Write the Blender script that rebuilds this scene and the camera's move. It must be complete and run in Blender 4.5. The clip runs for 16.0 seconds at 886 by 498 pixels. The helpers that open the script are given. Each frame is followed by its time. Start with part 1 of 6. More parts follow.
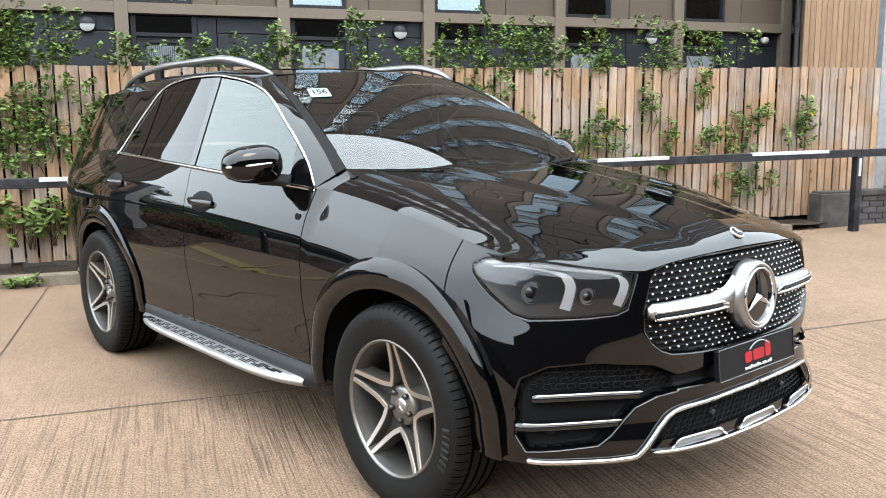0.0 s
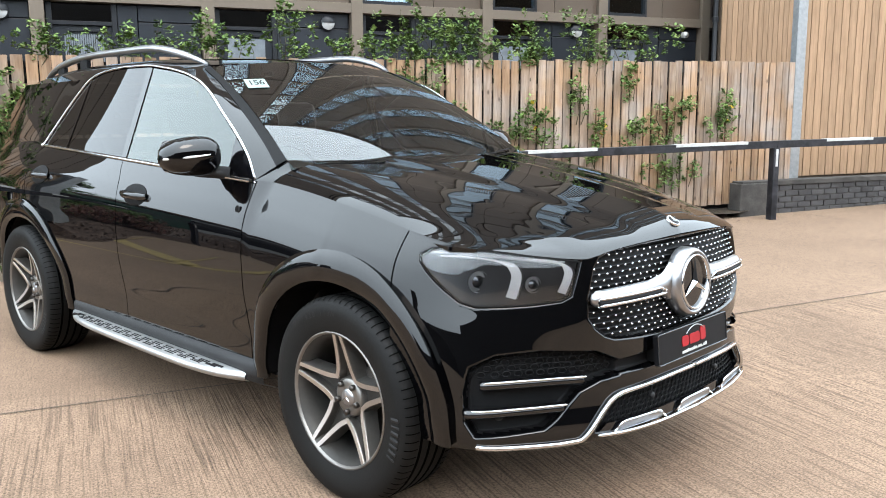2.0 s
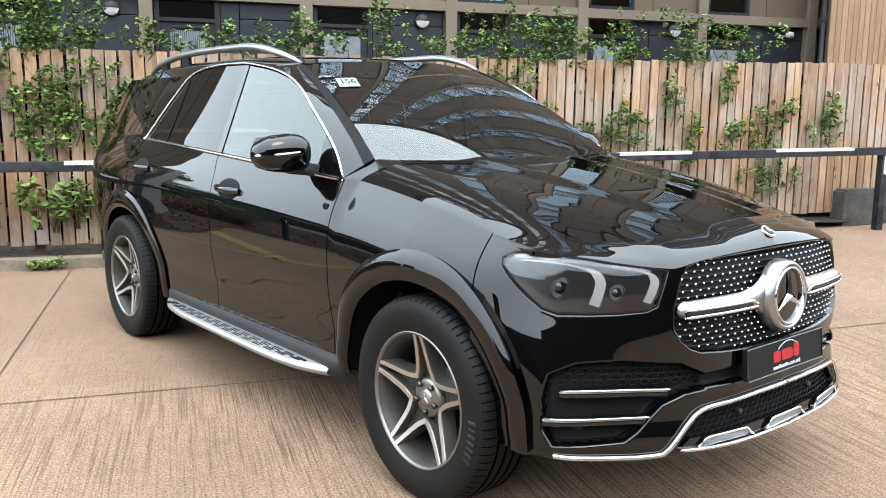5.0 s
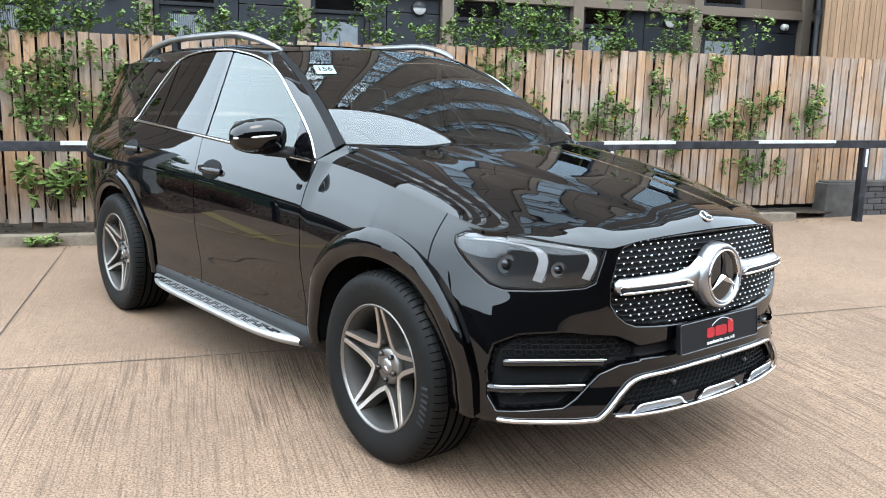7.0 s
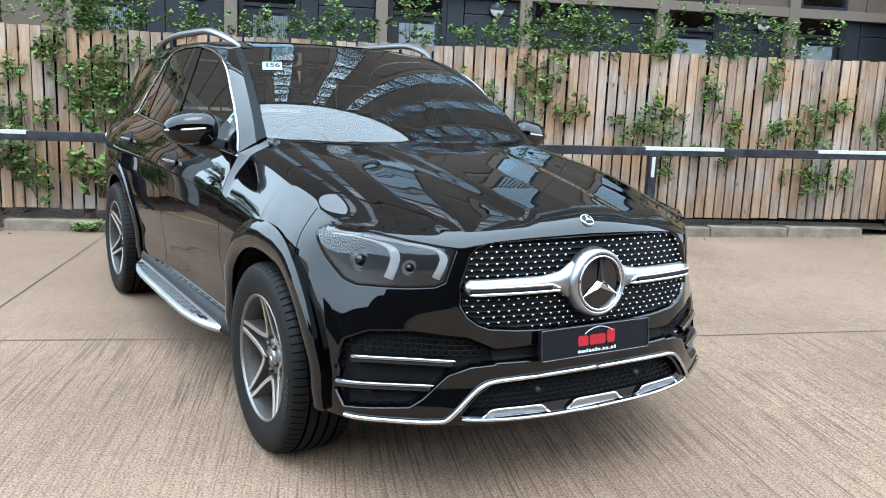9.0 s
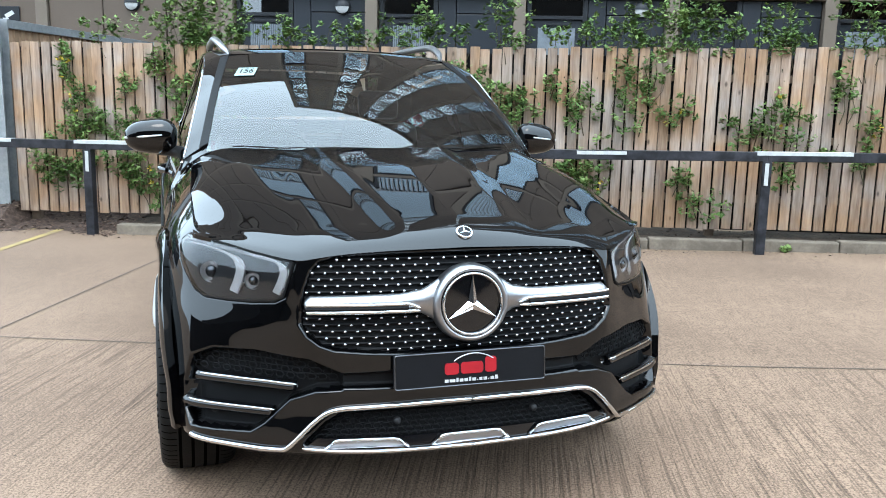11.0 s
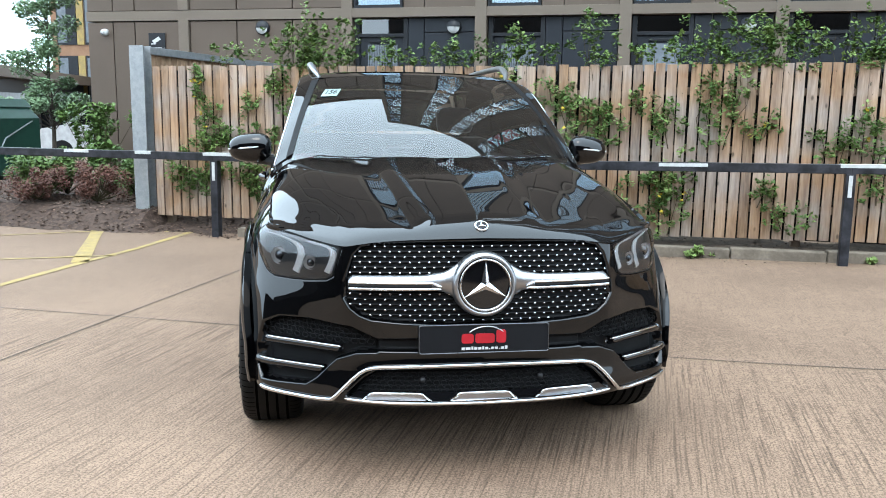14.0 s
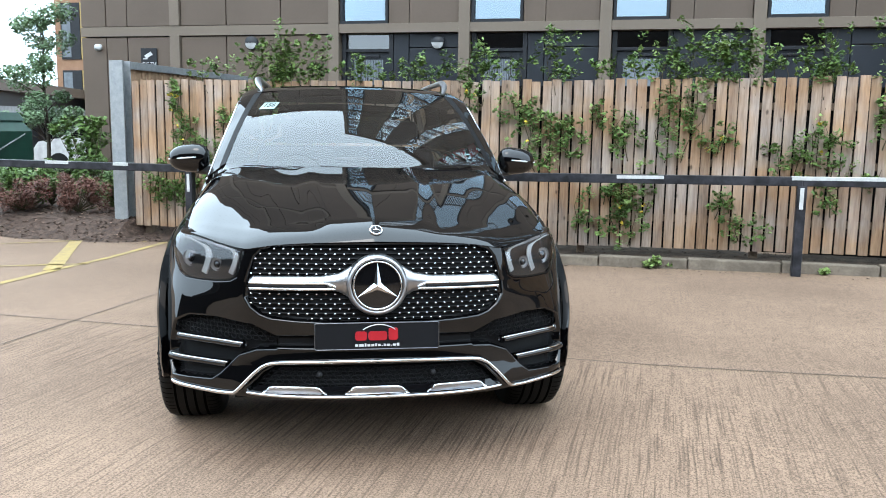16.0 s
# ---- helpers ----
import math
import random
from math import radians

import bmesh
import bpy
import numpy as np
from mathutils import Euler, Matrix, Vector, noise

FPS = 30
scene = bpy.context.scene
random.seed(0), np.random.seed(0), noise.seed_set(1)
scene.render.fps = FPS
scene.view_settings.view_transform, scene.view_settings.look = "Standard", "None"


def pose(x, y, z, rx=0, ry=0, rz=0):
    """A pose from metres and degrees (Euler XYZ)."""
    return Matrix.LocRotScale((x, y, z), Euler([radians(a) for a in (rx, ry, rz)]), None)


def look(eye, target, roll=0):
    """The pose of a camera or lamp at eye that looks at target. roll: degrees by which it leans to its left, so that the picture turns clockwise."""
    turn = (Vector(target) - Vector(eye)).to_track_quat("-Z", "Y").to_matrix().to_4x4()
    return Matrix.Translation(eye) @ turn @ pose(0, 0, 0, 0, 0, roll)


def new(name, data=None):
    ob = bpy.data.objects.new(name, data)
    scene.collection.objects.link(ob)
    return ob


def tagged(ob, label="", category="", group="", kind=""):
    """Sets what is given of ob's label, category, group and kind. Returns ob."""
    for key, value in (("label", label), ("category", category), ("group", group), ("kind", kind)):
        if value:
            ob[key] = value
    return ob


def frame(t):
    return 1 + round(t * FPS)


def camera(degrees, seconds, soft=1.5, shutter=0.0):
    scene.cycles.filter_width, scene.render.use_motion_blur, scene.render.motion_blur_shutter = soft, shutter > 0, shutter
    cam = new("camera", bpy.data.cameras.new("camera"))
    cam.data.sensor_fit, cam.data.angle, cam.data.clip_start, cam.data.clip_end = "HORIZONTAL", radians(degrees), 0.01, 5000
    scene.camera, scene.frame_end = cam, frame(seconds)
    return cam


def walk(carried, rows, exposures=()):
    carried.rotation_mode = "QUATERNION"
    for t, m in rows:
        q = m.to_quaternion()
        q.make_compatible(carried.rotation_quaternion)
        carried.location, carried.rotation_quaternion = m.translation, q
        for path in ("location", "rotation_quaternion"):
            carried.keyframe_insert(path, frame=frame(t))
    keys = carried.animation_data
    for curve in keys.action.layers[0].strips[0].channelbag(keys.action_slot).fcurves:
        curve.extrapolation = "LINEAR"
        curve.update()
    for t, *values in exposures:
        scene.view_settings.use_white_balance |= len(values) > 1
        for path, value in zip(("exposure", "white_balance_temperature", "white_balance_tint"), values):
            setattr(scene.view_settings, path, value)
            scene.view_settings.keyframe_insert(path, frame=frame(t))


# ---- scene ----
cam = camera(55.4, 16.0, 1.0)

PATH = [
    (0, (-2.791, -2.402, 1.44), (-1.496, -0.906, 1.142), -0.4),
    (0.5, (-2.822, -2.387, 1.441), (-1.488, -0.926, 1.143), -0.7),
    (1, (-2.853, -2.383, 1.444), (-1.477, -0.962, 1.143), -0.7),
    (1.5, (-2.879, -2.385, 1.446), (-1.473, -0.996, 1.14), -0.5),
    (2, (-2.853, -2.371, 1.438), (-1.436, -0.997, 1.121), -0.3),
    (2.5, (-2.831, -2.354, 1.445), (-1.428, -0.966, 1.119), -0.2),
    (3, (-2.819, -2.344, 1.417), (-1.446, -0.928, 1.087), -0.4),
    (3.5, (-2.83, -2.338, 1.446), (-1.488, -0.89, 1.127), -0.5),
    (4, (-2.844, -2.343, 1.45), (-1.535, -0.864, 1.135), -0.4),
    (4.2, (-2.861, -2.344, 1.456), (-1.56, -0.858, 1.14), -0.1),
    (6.3, (-2.758, -2.44, 1.445), (-1.53, -0.898, 1.111), 0.7),
    (6.5, (-2.826, -2.458, 1.457), (-1.564, -0.943, 1.119), 1.2),
    (7, (-2.846, -2.648, 1.462), (-1.588, -1.134, 1.108), 1.5),
    (7.5, (-2.733, -2.917, 1.446), (-1.501, -1.384, 1.085), 1.9),
    (8, (-2.548, -3.119, 1.474), (-1.368, -1.545, 1.116), 2.3),
    (8.5, (-2.33, -3.119, 1.458), (-1.228, -1.49, 1.096), 2.4),
    (9, (-2.08, -3.185, 1.467), (-1.052, -1.507, 1.111), 2.5),
    (9.2, (-1.944, -3.254, 1.465), (-0.952, -1.553, 1.114), 2.4),
    (11.3, (-0.869, -3.426, 1.468), (-0.327, -1.533, 1.121), 0.7),
    (11.5, (-0.884, -3.455, 1.471), (-0.376, -1.551, 1.128), 0.3),
    (12, (-0.915, -3.57, 1.477), (-0.485, -1.644, 1.152), -0.5),
    (12.5, (-0.815, -3.68, 1.469), (-0.471, -1.736, 1.152), -0.8),
    (13, (-0.696, -3.804, 1.482), (-0.39, -1.853, 1.171), -0.7),
    (13.5, (-0.698, -3.939, 1.479), (-0.396, -1.987, 1.165), -0.0),
    (14, (-0.674, -4.057, 1.483), (-0.362, -2.108, 1.161), 0.8),
    (14.5, (-0.589, -4.14, 1.489), (-0.273, -2.192, 1.169), 1.3),
    (15, (-0.392, -4.208, 1.474), (-0.096, -2.255, 1.161), 1.5),
    (15.5, (-0.29, -4.275, 1.472), (-0.004, -2.319, 1.167), 1.2),
    (16, (-0.241, -4.342, 1.477), (0.051, -2.385, 1.188), 0.9),
]
walk(cam, [(t, look(eye, target, roll)) for t, eye, target, roll in PATH], exposures=[(0, 0.70, 7400, 19), (2, 0.68, 7200, 18), (4, 0.70, 7250, 18), (6.5, 0.73, 7350, 19), (7, 0.68, 6850, 16), (7.5, 0.59, 6600, 14), (9, 0.57, 6300, 13), (12, 0.50, 6520, 13), (16, 0.43, 6600, 14)])

# ---- light ----
world = bpy.data.worlds.new("overcast sky")
scene.world = world
world.use_nodes = True
wt = world.node_tree
sky = wt.nodes.new("ShaderNodeTexSky")
sky.sky_type, sky.sun_disc = "NISHITA", False
sky.sun_elevation, sky.sun_rotation = radians(52), radians(200)
sky.air_density, sky.dust_density, sky.ozone_density = 1.0, 6.0, 1.0
cloud = wt.nodes.new("ShaderNodeMix")   # cloud cover: brighter overhead than at the horizon
cloud.data_type = "RGBA"
cloud.inputs["A"].default_value = (13.0, 17.0, 20.0, 1)
cloud.inputs["B"].default_value = (26.5, 34.6, 40.0, 1)
way = wt.nodes.new("ShaderNodeTexCoord")
high = wt.nodes.new("ShaderNodeSeparateXYZ")
wt.links.new(way.outputs["Generated"], high.inputs[0])
wt.links.new(high.outputs["Z"], cloud.inputs["Factor"])
veil = wt.nodes.new("ShaderNodeMix")
veil.data_type = "RGBA"
veil.inputs["Factor"].default_value = 0.85
wt.links.new(sky.outputs[0], veil.inputs["A"])
wt.links.new(cloud.outputs["Result"], veil.inputs["B"])
wt.links.new(veil.outputs["Result"], wt.nodes["Background"].inputs["Color"])
wt.nodes["Background"].inputs["Strength"].default_value = 0.155
sun = new("sun", bpy.data.lights.new("sun", "SUN"))
sun.data.energy, sun.data.angle, sun.data.color = 0.8, radians(25), (1.0, 0.95, 0.88)
sun.matrix_world = look((-6, -14, 24), (0, 2, 0))


# ---- materials ----
WEATHERED = 0.56   # outdoor surfaces reflect less than clean samples of them


def material(name, colour, rough=0.5, metal=0.0, second=None, scale=6.0, detail=60.0, bump=0.0, coat=0.0, stretch=(1, 1, 1), spread=0.0, grain=0.12, spec=None, ior=1.5):
    """A surface with stains at one scale and grain at a finer one."""
    m = bpy.data.materials.new(name)
    m.use_nodes = True
    nt = m.node_tree
    b = nt.nodes["Principled BSDF"]
    b.inputs["Roughness"].default_value, b.inputs["Metallic"].default_value = rough, metal
    b.inputs["Coat Weight"].default_value, b.inputs["Coat Roughness"].default_value = coat, 0.02
    b.inputs["IOR"].default_value = ior
    b.inputs["Specular IOR Level"].default_value = spec if spec is not None else 0.5 if rough < 0.4 or metal > 0.5 else 0.22
    co = nt.nodes.new("ShaderNodeTexCoord")
    mp = nt.nodes.new("ShaderNodeMapping")
    mp.inputs["Scale"].default_value = stretch
    nt.links.new(co.outputs["Object"], mp.inputs["Vector"])
    n1, n2 = nt.nodes.new("ShaderNodeTexNoise"), nt.nodes.new("ShaderNodeTexNoise")
    n1.inputs["Scale"].default_value, n1.inputs["Detail"].default_value = scale, 4
    n2.inputs["Scale"].default_value, n2.inputs["Detail"].default_value = detail, 3
    for n in (n1, n2):
        nt.links.new(mp.outputs[0], n.inputs["Vector"])
    mix = nt.nodes.new("ShaderNodeMix")
    mix.data_type = "RGBA"
    dull = 1.0 if metal == 1.0 else WEATHERED
    mix.inputs["A"].default_value = (*[c * dull for c in colour], 1)
    mix.inputs["B"].default_value = (*[c * dull for c in (second or [c * 0.75 for c in colour])], 1)
    ramp = nt.nodes.new("ShaderNodeMapRange")
    ramp.inputs["From Min"].default_value, ramp.inputs["From Max"].default_value = 0.35, 0.68
    nt.links.new(n1.outputs[0], ramp.inputs["Value"])
    nt.links.new(ramp.outputs[0], mix.inputs["Factor"])
    hsv = nt.nodes.new("ShaderNodeHueSaturation")
    val = nt.nodes.new("ShaderNodeMapRange")
    val.inputs["To Min"].default_value, val.inputs["To Max"].default_value = 1 - 2 * grain, 1 + 2 * grain
    nt.links.new(n2.outputs[0], val.inputs["Value"])
    if spread:
        info = nt.nodes.new("ShaderNodeObjectInfo")
        mul = nt.nodes.new("ShaderNodeMath")
        mul.operation = "MULTIPLY_ADD"
        mul.inputs[1].default_value, mul.inputs[2].default_value = spread, -spread / 2
        add = nt.nodes.new("ShaderNodeMath")
        nt.links.new(info.outputs["Random"], mul.inputs[0])
        nt.links.new(mul.outputs[0], add.inputs[0])
        nt.links.new(val.outputs[0], add.inputs[1])
        nt.links.new(add.outputs[0], hsv.inputs["Value"])
        shift = nt.nodes.new("ShaderNodeVectorMath")
        nt.links.new(co.outputs["Object"], shift.inputs[0])
        nt.links.new(info.outputs["Location"], shift.inputs[1])
        nt.links.new(shift.outputs[0], mp.inputs["Vector"])
    else:
        nt.links.new(val.outputs[0], hsv.inputs["Value"])
    nt.links.new(mix.outputs["Result"], hsv.inputs["Color"])
    nt.links.new(hsv.outputs[0], b.inputs["Base Color"])
    if bump:
        bp = nt.nodes.new("ShaderNodeBump")
        bp.inputs["Strength"].default_value, bp.inputs["Distance"].default_value = bump, 0.01
        nt.links.new(n2.outputs[0], bp.inputs["Height"])
        nt.links.new(bp.outputs[0], b.inputs["Normal"])
    return m


def glass(name, tint, gloss=0.02, ior=1.5, sheen=(1, 1, 1)):
    m = bpy.data.materials.new(name)
    m.use_nodes = True
    nt = m.node_tree
    out = nt.nodes["Material Output"]
    nt.nodes.remove(nt.nodes["Principled BSDF"])
    tr, gl, mx, fr = (nt.nodes.new("ShaderNode" + k) for k in ("BsdfTransparent", "BsdfGlossy", "MixShader", "Fresnel"))
    tr.inputs["Color"].default_value = (*tint, 1)
    gl.inputs["Roughness"].default_value = gloss
    gl.inputs["Color"].default_value = (*sheen, 1)
    fr.inputs["IOR"].default_value = ior
    nt.links.new(fr.outputs[0], mx.inputs[0])
    nt.links.new(tr.outputs[0], mx.inputs[1])
    nt.links.new(gl.outputs[0], mx.inputs[2])
    nt.links.new(mx.outputs[0], out.inputs["Surface"])
    return m


def lamp_glow(name, colour, strength):
    m = bpy.data.materials.new(name)
    m.use_nodes = True
    b = m.node_tree.nodes["Principled BSDF"]
    b.inputs["Base Color"].default_value = (*colour, 1)
    b.inputs["Emission Color"].default_value = (*colour, 1)
    b.inputs["Emission Strength"].default_value = strength
    return m


PAINT = material("black car paint", (0.0012, 0.0012, 0.0016), 0.015, 0, (0.0016, 0.0016, 0.002), grain=0.02, ior=1.5)
PIANO = material("gloss black trim", (0.004, 0.004, 0.005), 0.06, 0, grain=0.02, ior=1.6)
PLASTIC = material("textured dark grey plastic", (0.022, 0.023, 0.025), 0.55, 0, detail=300, bump=0.15, spec=0.3)
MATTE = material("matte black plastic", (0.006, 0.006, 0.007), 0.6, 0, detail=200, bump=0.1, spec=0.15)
CHROME = material("bright chrome", (0.66, 0.67, 0.68), 0.08, 1.0, (0.60, 0.61, 0.63), grain=0.02)
STEP = material("brushed aluminium tread", (0.46, 0.46, 0.46), 0.42, 1.0, (0.40, 0.40, 0.40), detail=200, grain=0.05)
STUD = material("polished stud", (0.66, 0.66, 0.68), 0.22, 1.0, (0.58, 0.58, 0.60), grain=0.02)
SATIN = material("satin silver", (0.34, 0.34, 0.35), 0.34, 1.0, (0.31, 0.31, 0.32), detail=200, grain=0.03)
RUBBER = material("tyre rubber", (0.006, 0.006, 0.006), 0.6, 0, (0.010, 0.0096, 0.0092), detail=120, bump=0.08, spec=0.16)
ALLOY_FACE = material("machined alloy", (0.56, 0.52, 0.49), 0.36, 1.0, (0.48, 0.445, 0.42), detail=150, grain=0.05)
ALLOY_DARK = material("tantalite grey alloy", (0.36, 0.335, 0.31), 0.36, 0.85, (0.29, 0.27, 0.25), grain=0.05)
IRON = material("brake iron", (0.10, 0.095, 0.09), 0.45, 1.0, (0.06, 0.05, 0.045), grain=0.1)
# wheel alloy darkened to put shade between and behind the spokes
WHEEL_SHADE = material("wheel alloy darkened for shade", (0.085, 0.080, 0.075), 0.5, 0.4, (0.06, 0.056, 0.052), grain=0.1)
GROOVE_SHADE = material("painted tread groove shade", (0.0015, 0.0015, 0.0015), 0.9, 0, spec=0.02)
CABIN = material("black leather", (0.016, 0.016, 0.017), 0.5, 0, detail=250, bump=0.1)
HEADLINER = material("grey headliner", (0.10, 0.10, 0.10), 0.8, 0)
WINDSCREEN = glass("windscreen glass", (0.45, 0.52, 0.50), 0.0, 1.66)
DOOR_GLASS = glass("door glass", (0.36, 0.42, 0.40), 0.0, 1.78, (.95, 1.0, .97))
PRIVACY = glass("privacy glass", (0.05, 0.055, 0.055), 0.0, 1.48)
LAMP_GLASS = glass("clear lens", (0.97, 0.97, 0.98), 0.0, 1.52)
DRL = material("frosted light guide", (1.0, 1.0, 1.0), 0.25, 0, grain=0.02)
LAMP_IN = material("silvered reflector", (0.60, 0.61, 0.63), 0.35, 0.5, (0.42, 0.43, 0.45), scale=14, grain=0.08)
LAMP_BLACK = material("black lamp housing", (0.012, 0.012, 0.014), 0.3, 0, (0.012, 0.012, 0.014), scale=20, grain=0.06)
LAMP_DARK = material("smoked chrome", (0.16, 0.165, 0.18), 0.22, 0.8, (0.09, 0.095, 0.10), scale=18, grain=0.08)
PLATE = material("charcoal plate", (0.010, 0.010, 0.012), 0.5, 0, grain=0.03, spec=0.12)
RED = material("red lettering", (0.55, 0.02, 0.03), 0.4, 0, grain=0.03)
WHITE = material("white print", (0.8, 0.8, 0.8), 0.5, 0, grain=0.02)
STICKER = material("pale green sticker", (0.45, 0.60, 0.57), 0.6, 0, grain=0.02)
INK = material("black ink", (0.01, 0.01, 0.012), 0.6, 0)


def concrete_material():
    """Brushed concrete: fine ridges in one direction, stains and worn patches."""
    m = material("brushed concrete", (0.405, 0.267, 0.183), 0.85, 0, (0.300, 0.196, 0.134), scale=0.55, detail=14, grain=0.10)
    nt = m.node_tree
    b = nt.nodes["Principled BSDF"]
    hsv = next(n for n in nt.nodes if n.type == "HUE_SAT")
    co = nt.nodes.new("ShaderNodeTexCoord")
    rot = nt.nodes.new("ShaderNodeMapping")
    rot.inputs["Rotation"].default_value = (0, 0, radians(22.8))
    nt.links.new(co.outputs["Object"], rot.inputs["Vector"])
    fine = nt.nodes.new("ShaderNodeMapping")
    fine.inputs["Scale"].default_value = (80, 1.5, 1)
    warp = nt.nodes.new("ShaderNodeTexNoise")
    warp.inputs["Scale"].default_value = 1.2
    nt.links.new(rot.outputs[0], warp.inputs["Vector"])
    bend = nt.nodes.new("ShaderNodeVectorMath")
    bend.operation = "MULTIPLY_ADD"
    bend.inputs[1].default_value = (0.03, 0.0, 0.0)
    nt.links.new(warp.outputs["Color"], bend.inputs[0])
    nt.links.new(rot.outputs[0], bend.inputs[2])
    nt.links.new(bend.outputs[0], fine.inputs["Vector"])
    ridge = nt.nodes.new("ShaderNodeTexNoise")
    ridge.inputs["Scale"].default_value, ridge.inputs["Detail"].default_value, ridge.inputs["Roughness"].default_value = 1.0, 3, 0.55
    nt.links.new(fine.outputs[0], ridge.inputs["Vector"])
    patch = nt.nodes.new("ShaderNodeTexNoise")
    patch.inputs["Scale"].default_value, patch.inputs["Detail"].default_value = 0.9, 5
    nt.links.new(rot.outputs[0], patch.inputs["Vector"])
    wear = nt.nodes.new("ShaderNodeMapRange")
    wear.inputs["From Min"].default_value, wear.inputs["From Max"].default_value = 0.36, 0.62
    wear.inputs["To Min"].default_value = 0.35
    nt.links.new(patch.outputs[0], wear.inputs["Value"])
    # the slab nearest the fence is trowelled smoother
    axis = nt.nodes.new("ShaderNodeSeparateXYZ")
    nt.links.new(rot.outputs[0], axis.inputs[0])
    slab = nt.nodes.new("ShaderNodeMapRange")
    slab.inputs["From Min"].default_value, slab.inputs["From Max"].default_value = 1.0, 1.5
    slab.inputs["To Min"].default_value, slab.inputs["To Max"].default_value = 1.0, 0.22
    nt.links.new(axis.outputs["Y"], slab.inputs["Value"])
    fact = nt.nodes.new("ShaderNodeMath")
    fact.operation = "MULTIPLY"
    nt.links.new(wear.outputs[0], fact.inputs[0])
    nt.links.new(slab.outputs[0], fact.inputs[1])
    tone = nt.nodes.new("ShaderNodeMapRange")
    tone.inputs["From Min"].default_value, tone.inputs["From Max"].default_value = 0.34, 0.52
    tone.inputs["To Min"].default_value, tone.inputs["To Max"].default_value = 0.54, 1.14
    nt.links.new(ridge.outputs[0], tone.inputs["Value"])
    pit = nt.nodes.new("ShaderNodeTexNoise")
    pit.inputs["Scale"].default_value, pit.inputs["Detail"].default_value, pit.inputs["Roughness"].default_value = 95, 4, 0.75
    nt.links.new(rot.outputs[0], pit.inputs["Vector"])
    pits = nt.nodes.new("ShaderNodeMapRange")
    pits.inputs["From Min"].default_value, pits.inputs["From Max"].default_value = 0.38, 0.56
    pits.inputs["To Min"].default_value, pits.inputs["To Max"].default_value = 0.44, 1.16
    nt.links.new(pit.outputs[0], pits.inputs["Value"])
    lerp0 = nt.nodes.new("ShaderNodeMix")
    lerp0.inputs["A"].default_value = 0.86
    nt.links.new(fact.outputs[0], lerp0.inputs["Factor"])
    nt.links.new(tone.outputs[0], lerp0.inputs["B"])
    lerp = nt.nodes.new("ShaderNodeMath")
    lerp.operation = "MULTIPLY"
    nt.links.new(lerp0.outputs["Result"], lerp.inputs[0])
    nt.links.new(pits.outputs[0], lerp.inputs[1])
    mul = nt.nodes.new("ShaderNodeMix")
    mul.data_type, mul.blend_type = "RGBA", "MULTIPLY"
    mul.inputs["Factor"].default_value = 1
    nt.links.new(hsv.outputs[0], mul.inputs["A"])
    nt.links.new(lerp.outputs[0], mul.inputs["B"])
    nt.links.new(mul.outputs["Result"], b.inputs["Base Color"])
    bp = nt.nodes.new("ShaderNodeBump")
    bp.inputs["Distance"].default_value = 0.008
    nt.links.new(fact.outputs[0], bp.inputs["Strength"])
    nt.links.new(ridge.outputs[0], bp.inputs["Height"])
    nt.links.new(bp.outputs[0], b.inputs["Normal"])
    return m


CONCRETE = concrete_material()
JOINT = material("dark joint sealant", (0.10, 0.085, 0.07), 0.9, 0, grain=0.2)
KERB = material("kerb concrete", (0.30, 0.245, 0.19), 0.9, 0, (0.19, 0.155, 0.12), detail=40, bump=0.3, spread=0.15)
SOIL = material("soil and leaf litter", (0.10, 0.07, 0.05), 0.95, 0, (0.05, 0.04, 0.03), scale=9, detail=70, bump=0.6, grain=0.25)
MULCH = material("bark chips", (0.17, 0.11, 0.082), 0.9, 0, (0.07, 0.046, 0.036), scale=22, detail=70, grain=0.3)
nt = MULCH.node_tree   # every chip its own tone
geo, tone_, chip_ = nt.nodes.new("ShaderNodeNewGeometry"), nt.nodes.new("ShaderNodeMapRange"), nt.nodes.new("ShaderNodeMath")
tone_.inputs["To Min"].default_value, tone_.inputs["To Max"].default_value = 0.45, 2.1
chip_.operation = "MULTIPLY"
hsv_ = next(n for n in nt.nodes if n.type == "HUE_SAT")
nt.links.new(geo.outputs["Random Per Island"], tone_.inputs["Value"])
nt.links.new(tone_.outputs[0], chip_.inputs[0])
nt.links.new(hsv_.inputs["Value"].links[0].from_socket, chip_.inputs[1])
nt.links.new(chip_.outputs[0], hsv_.inputs["Value"])
YELLOW = material("worn yellow line paint", (0.52, 0.37, 0.13), 0.8, 0, (0.38, 0.28, 0.14), scale=5, detail=30, grain=0.15)


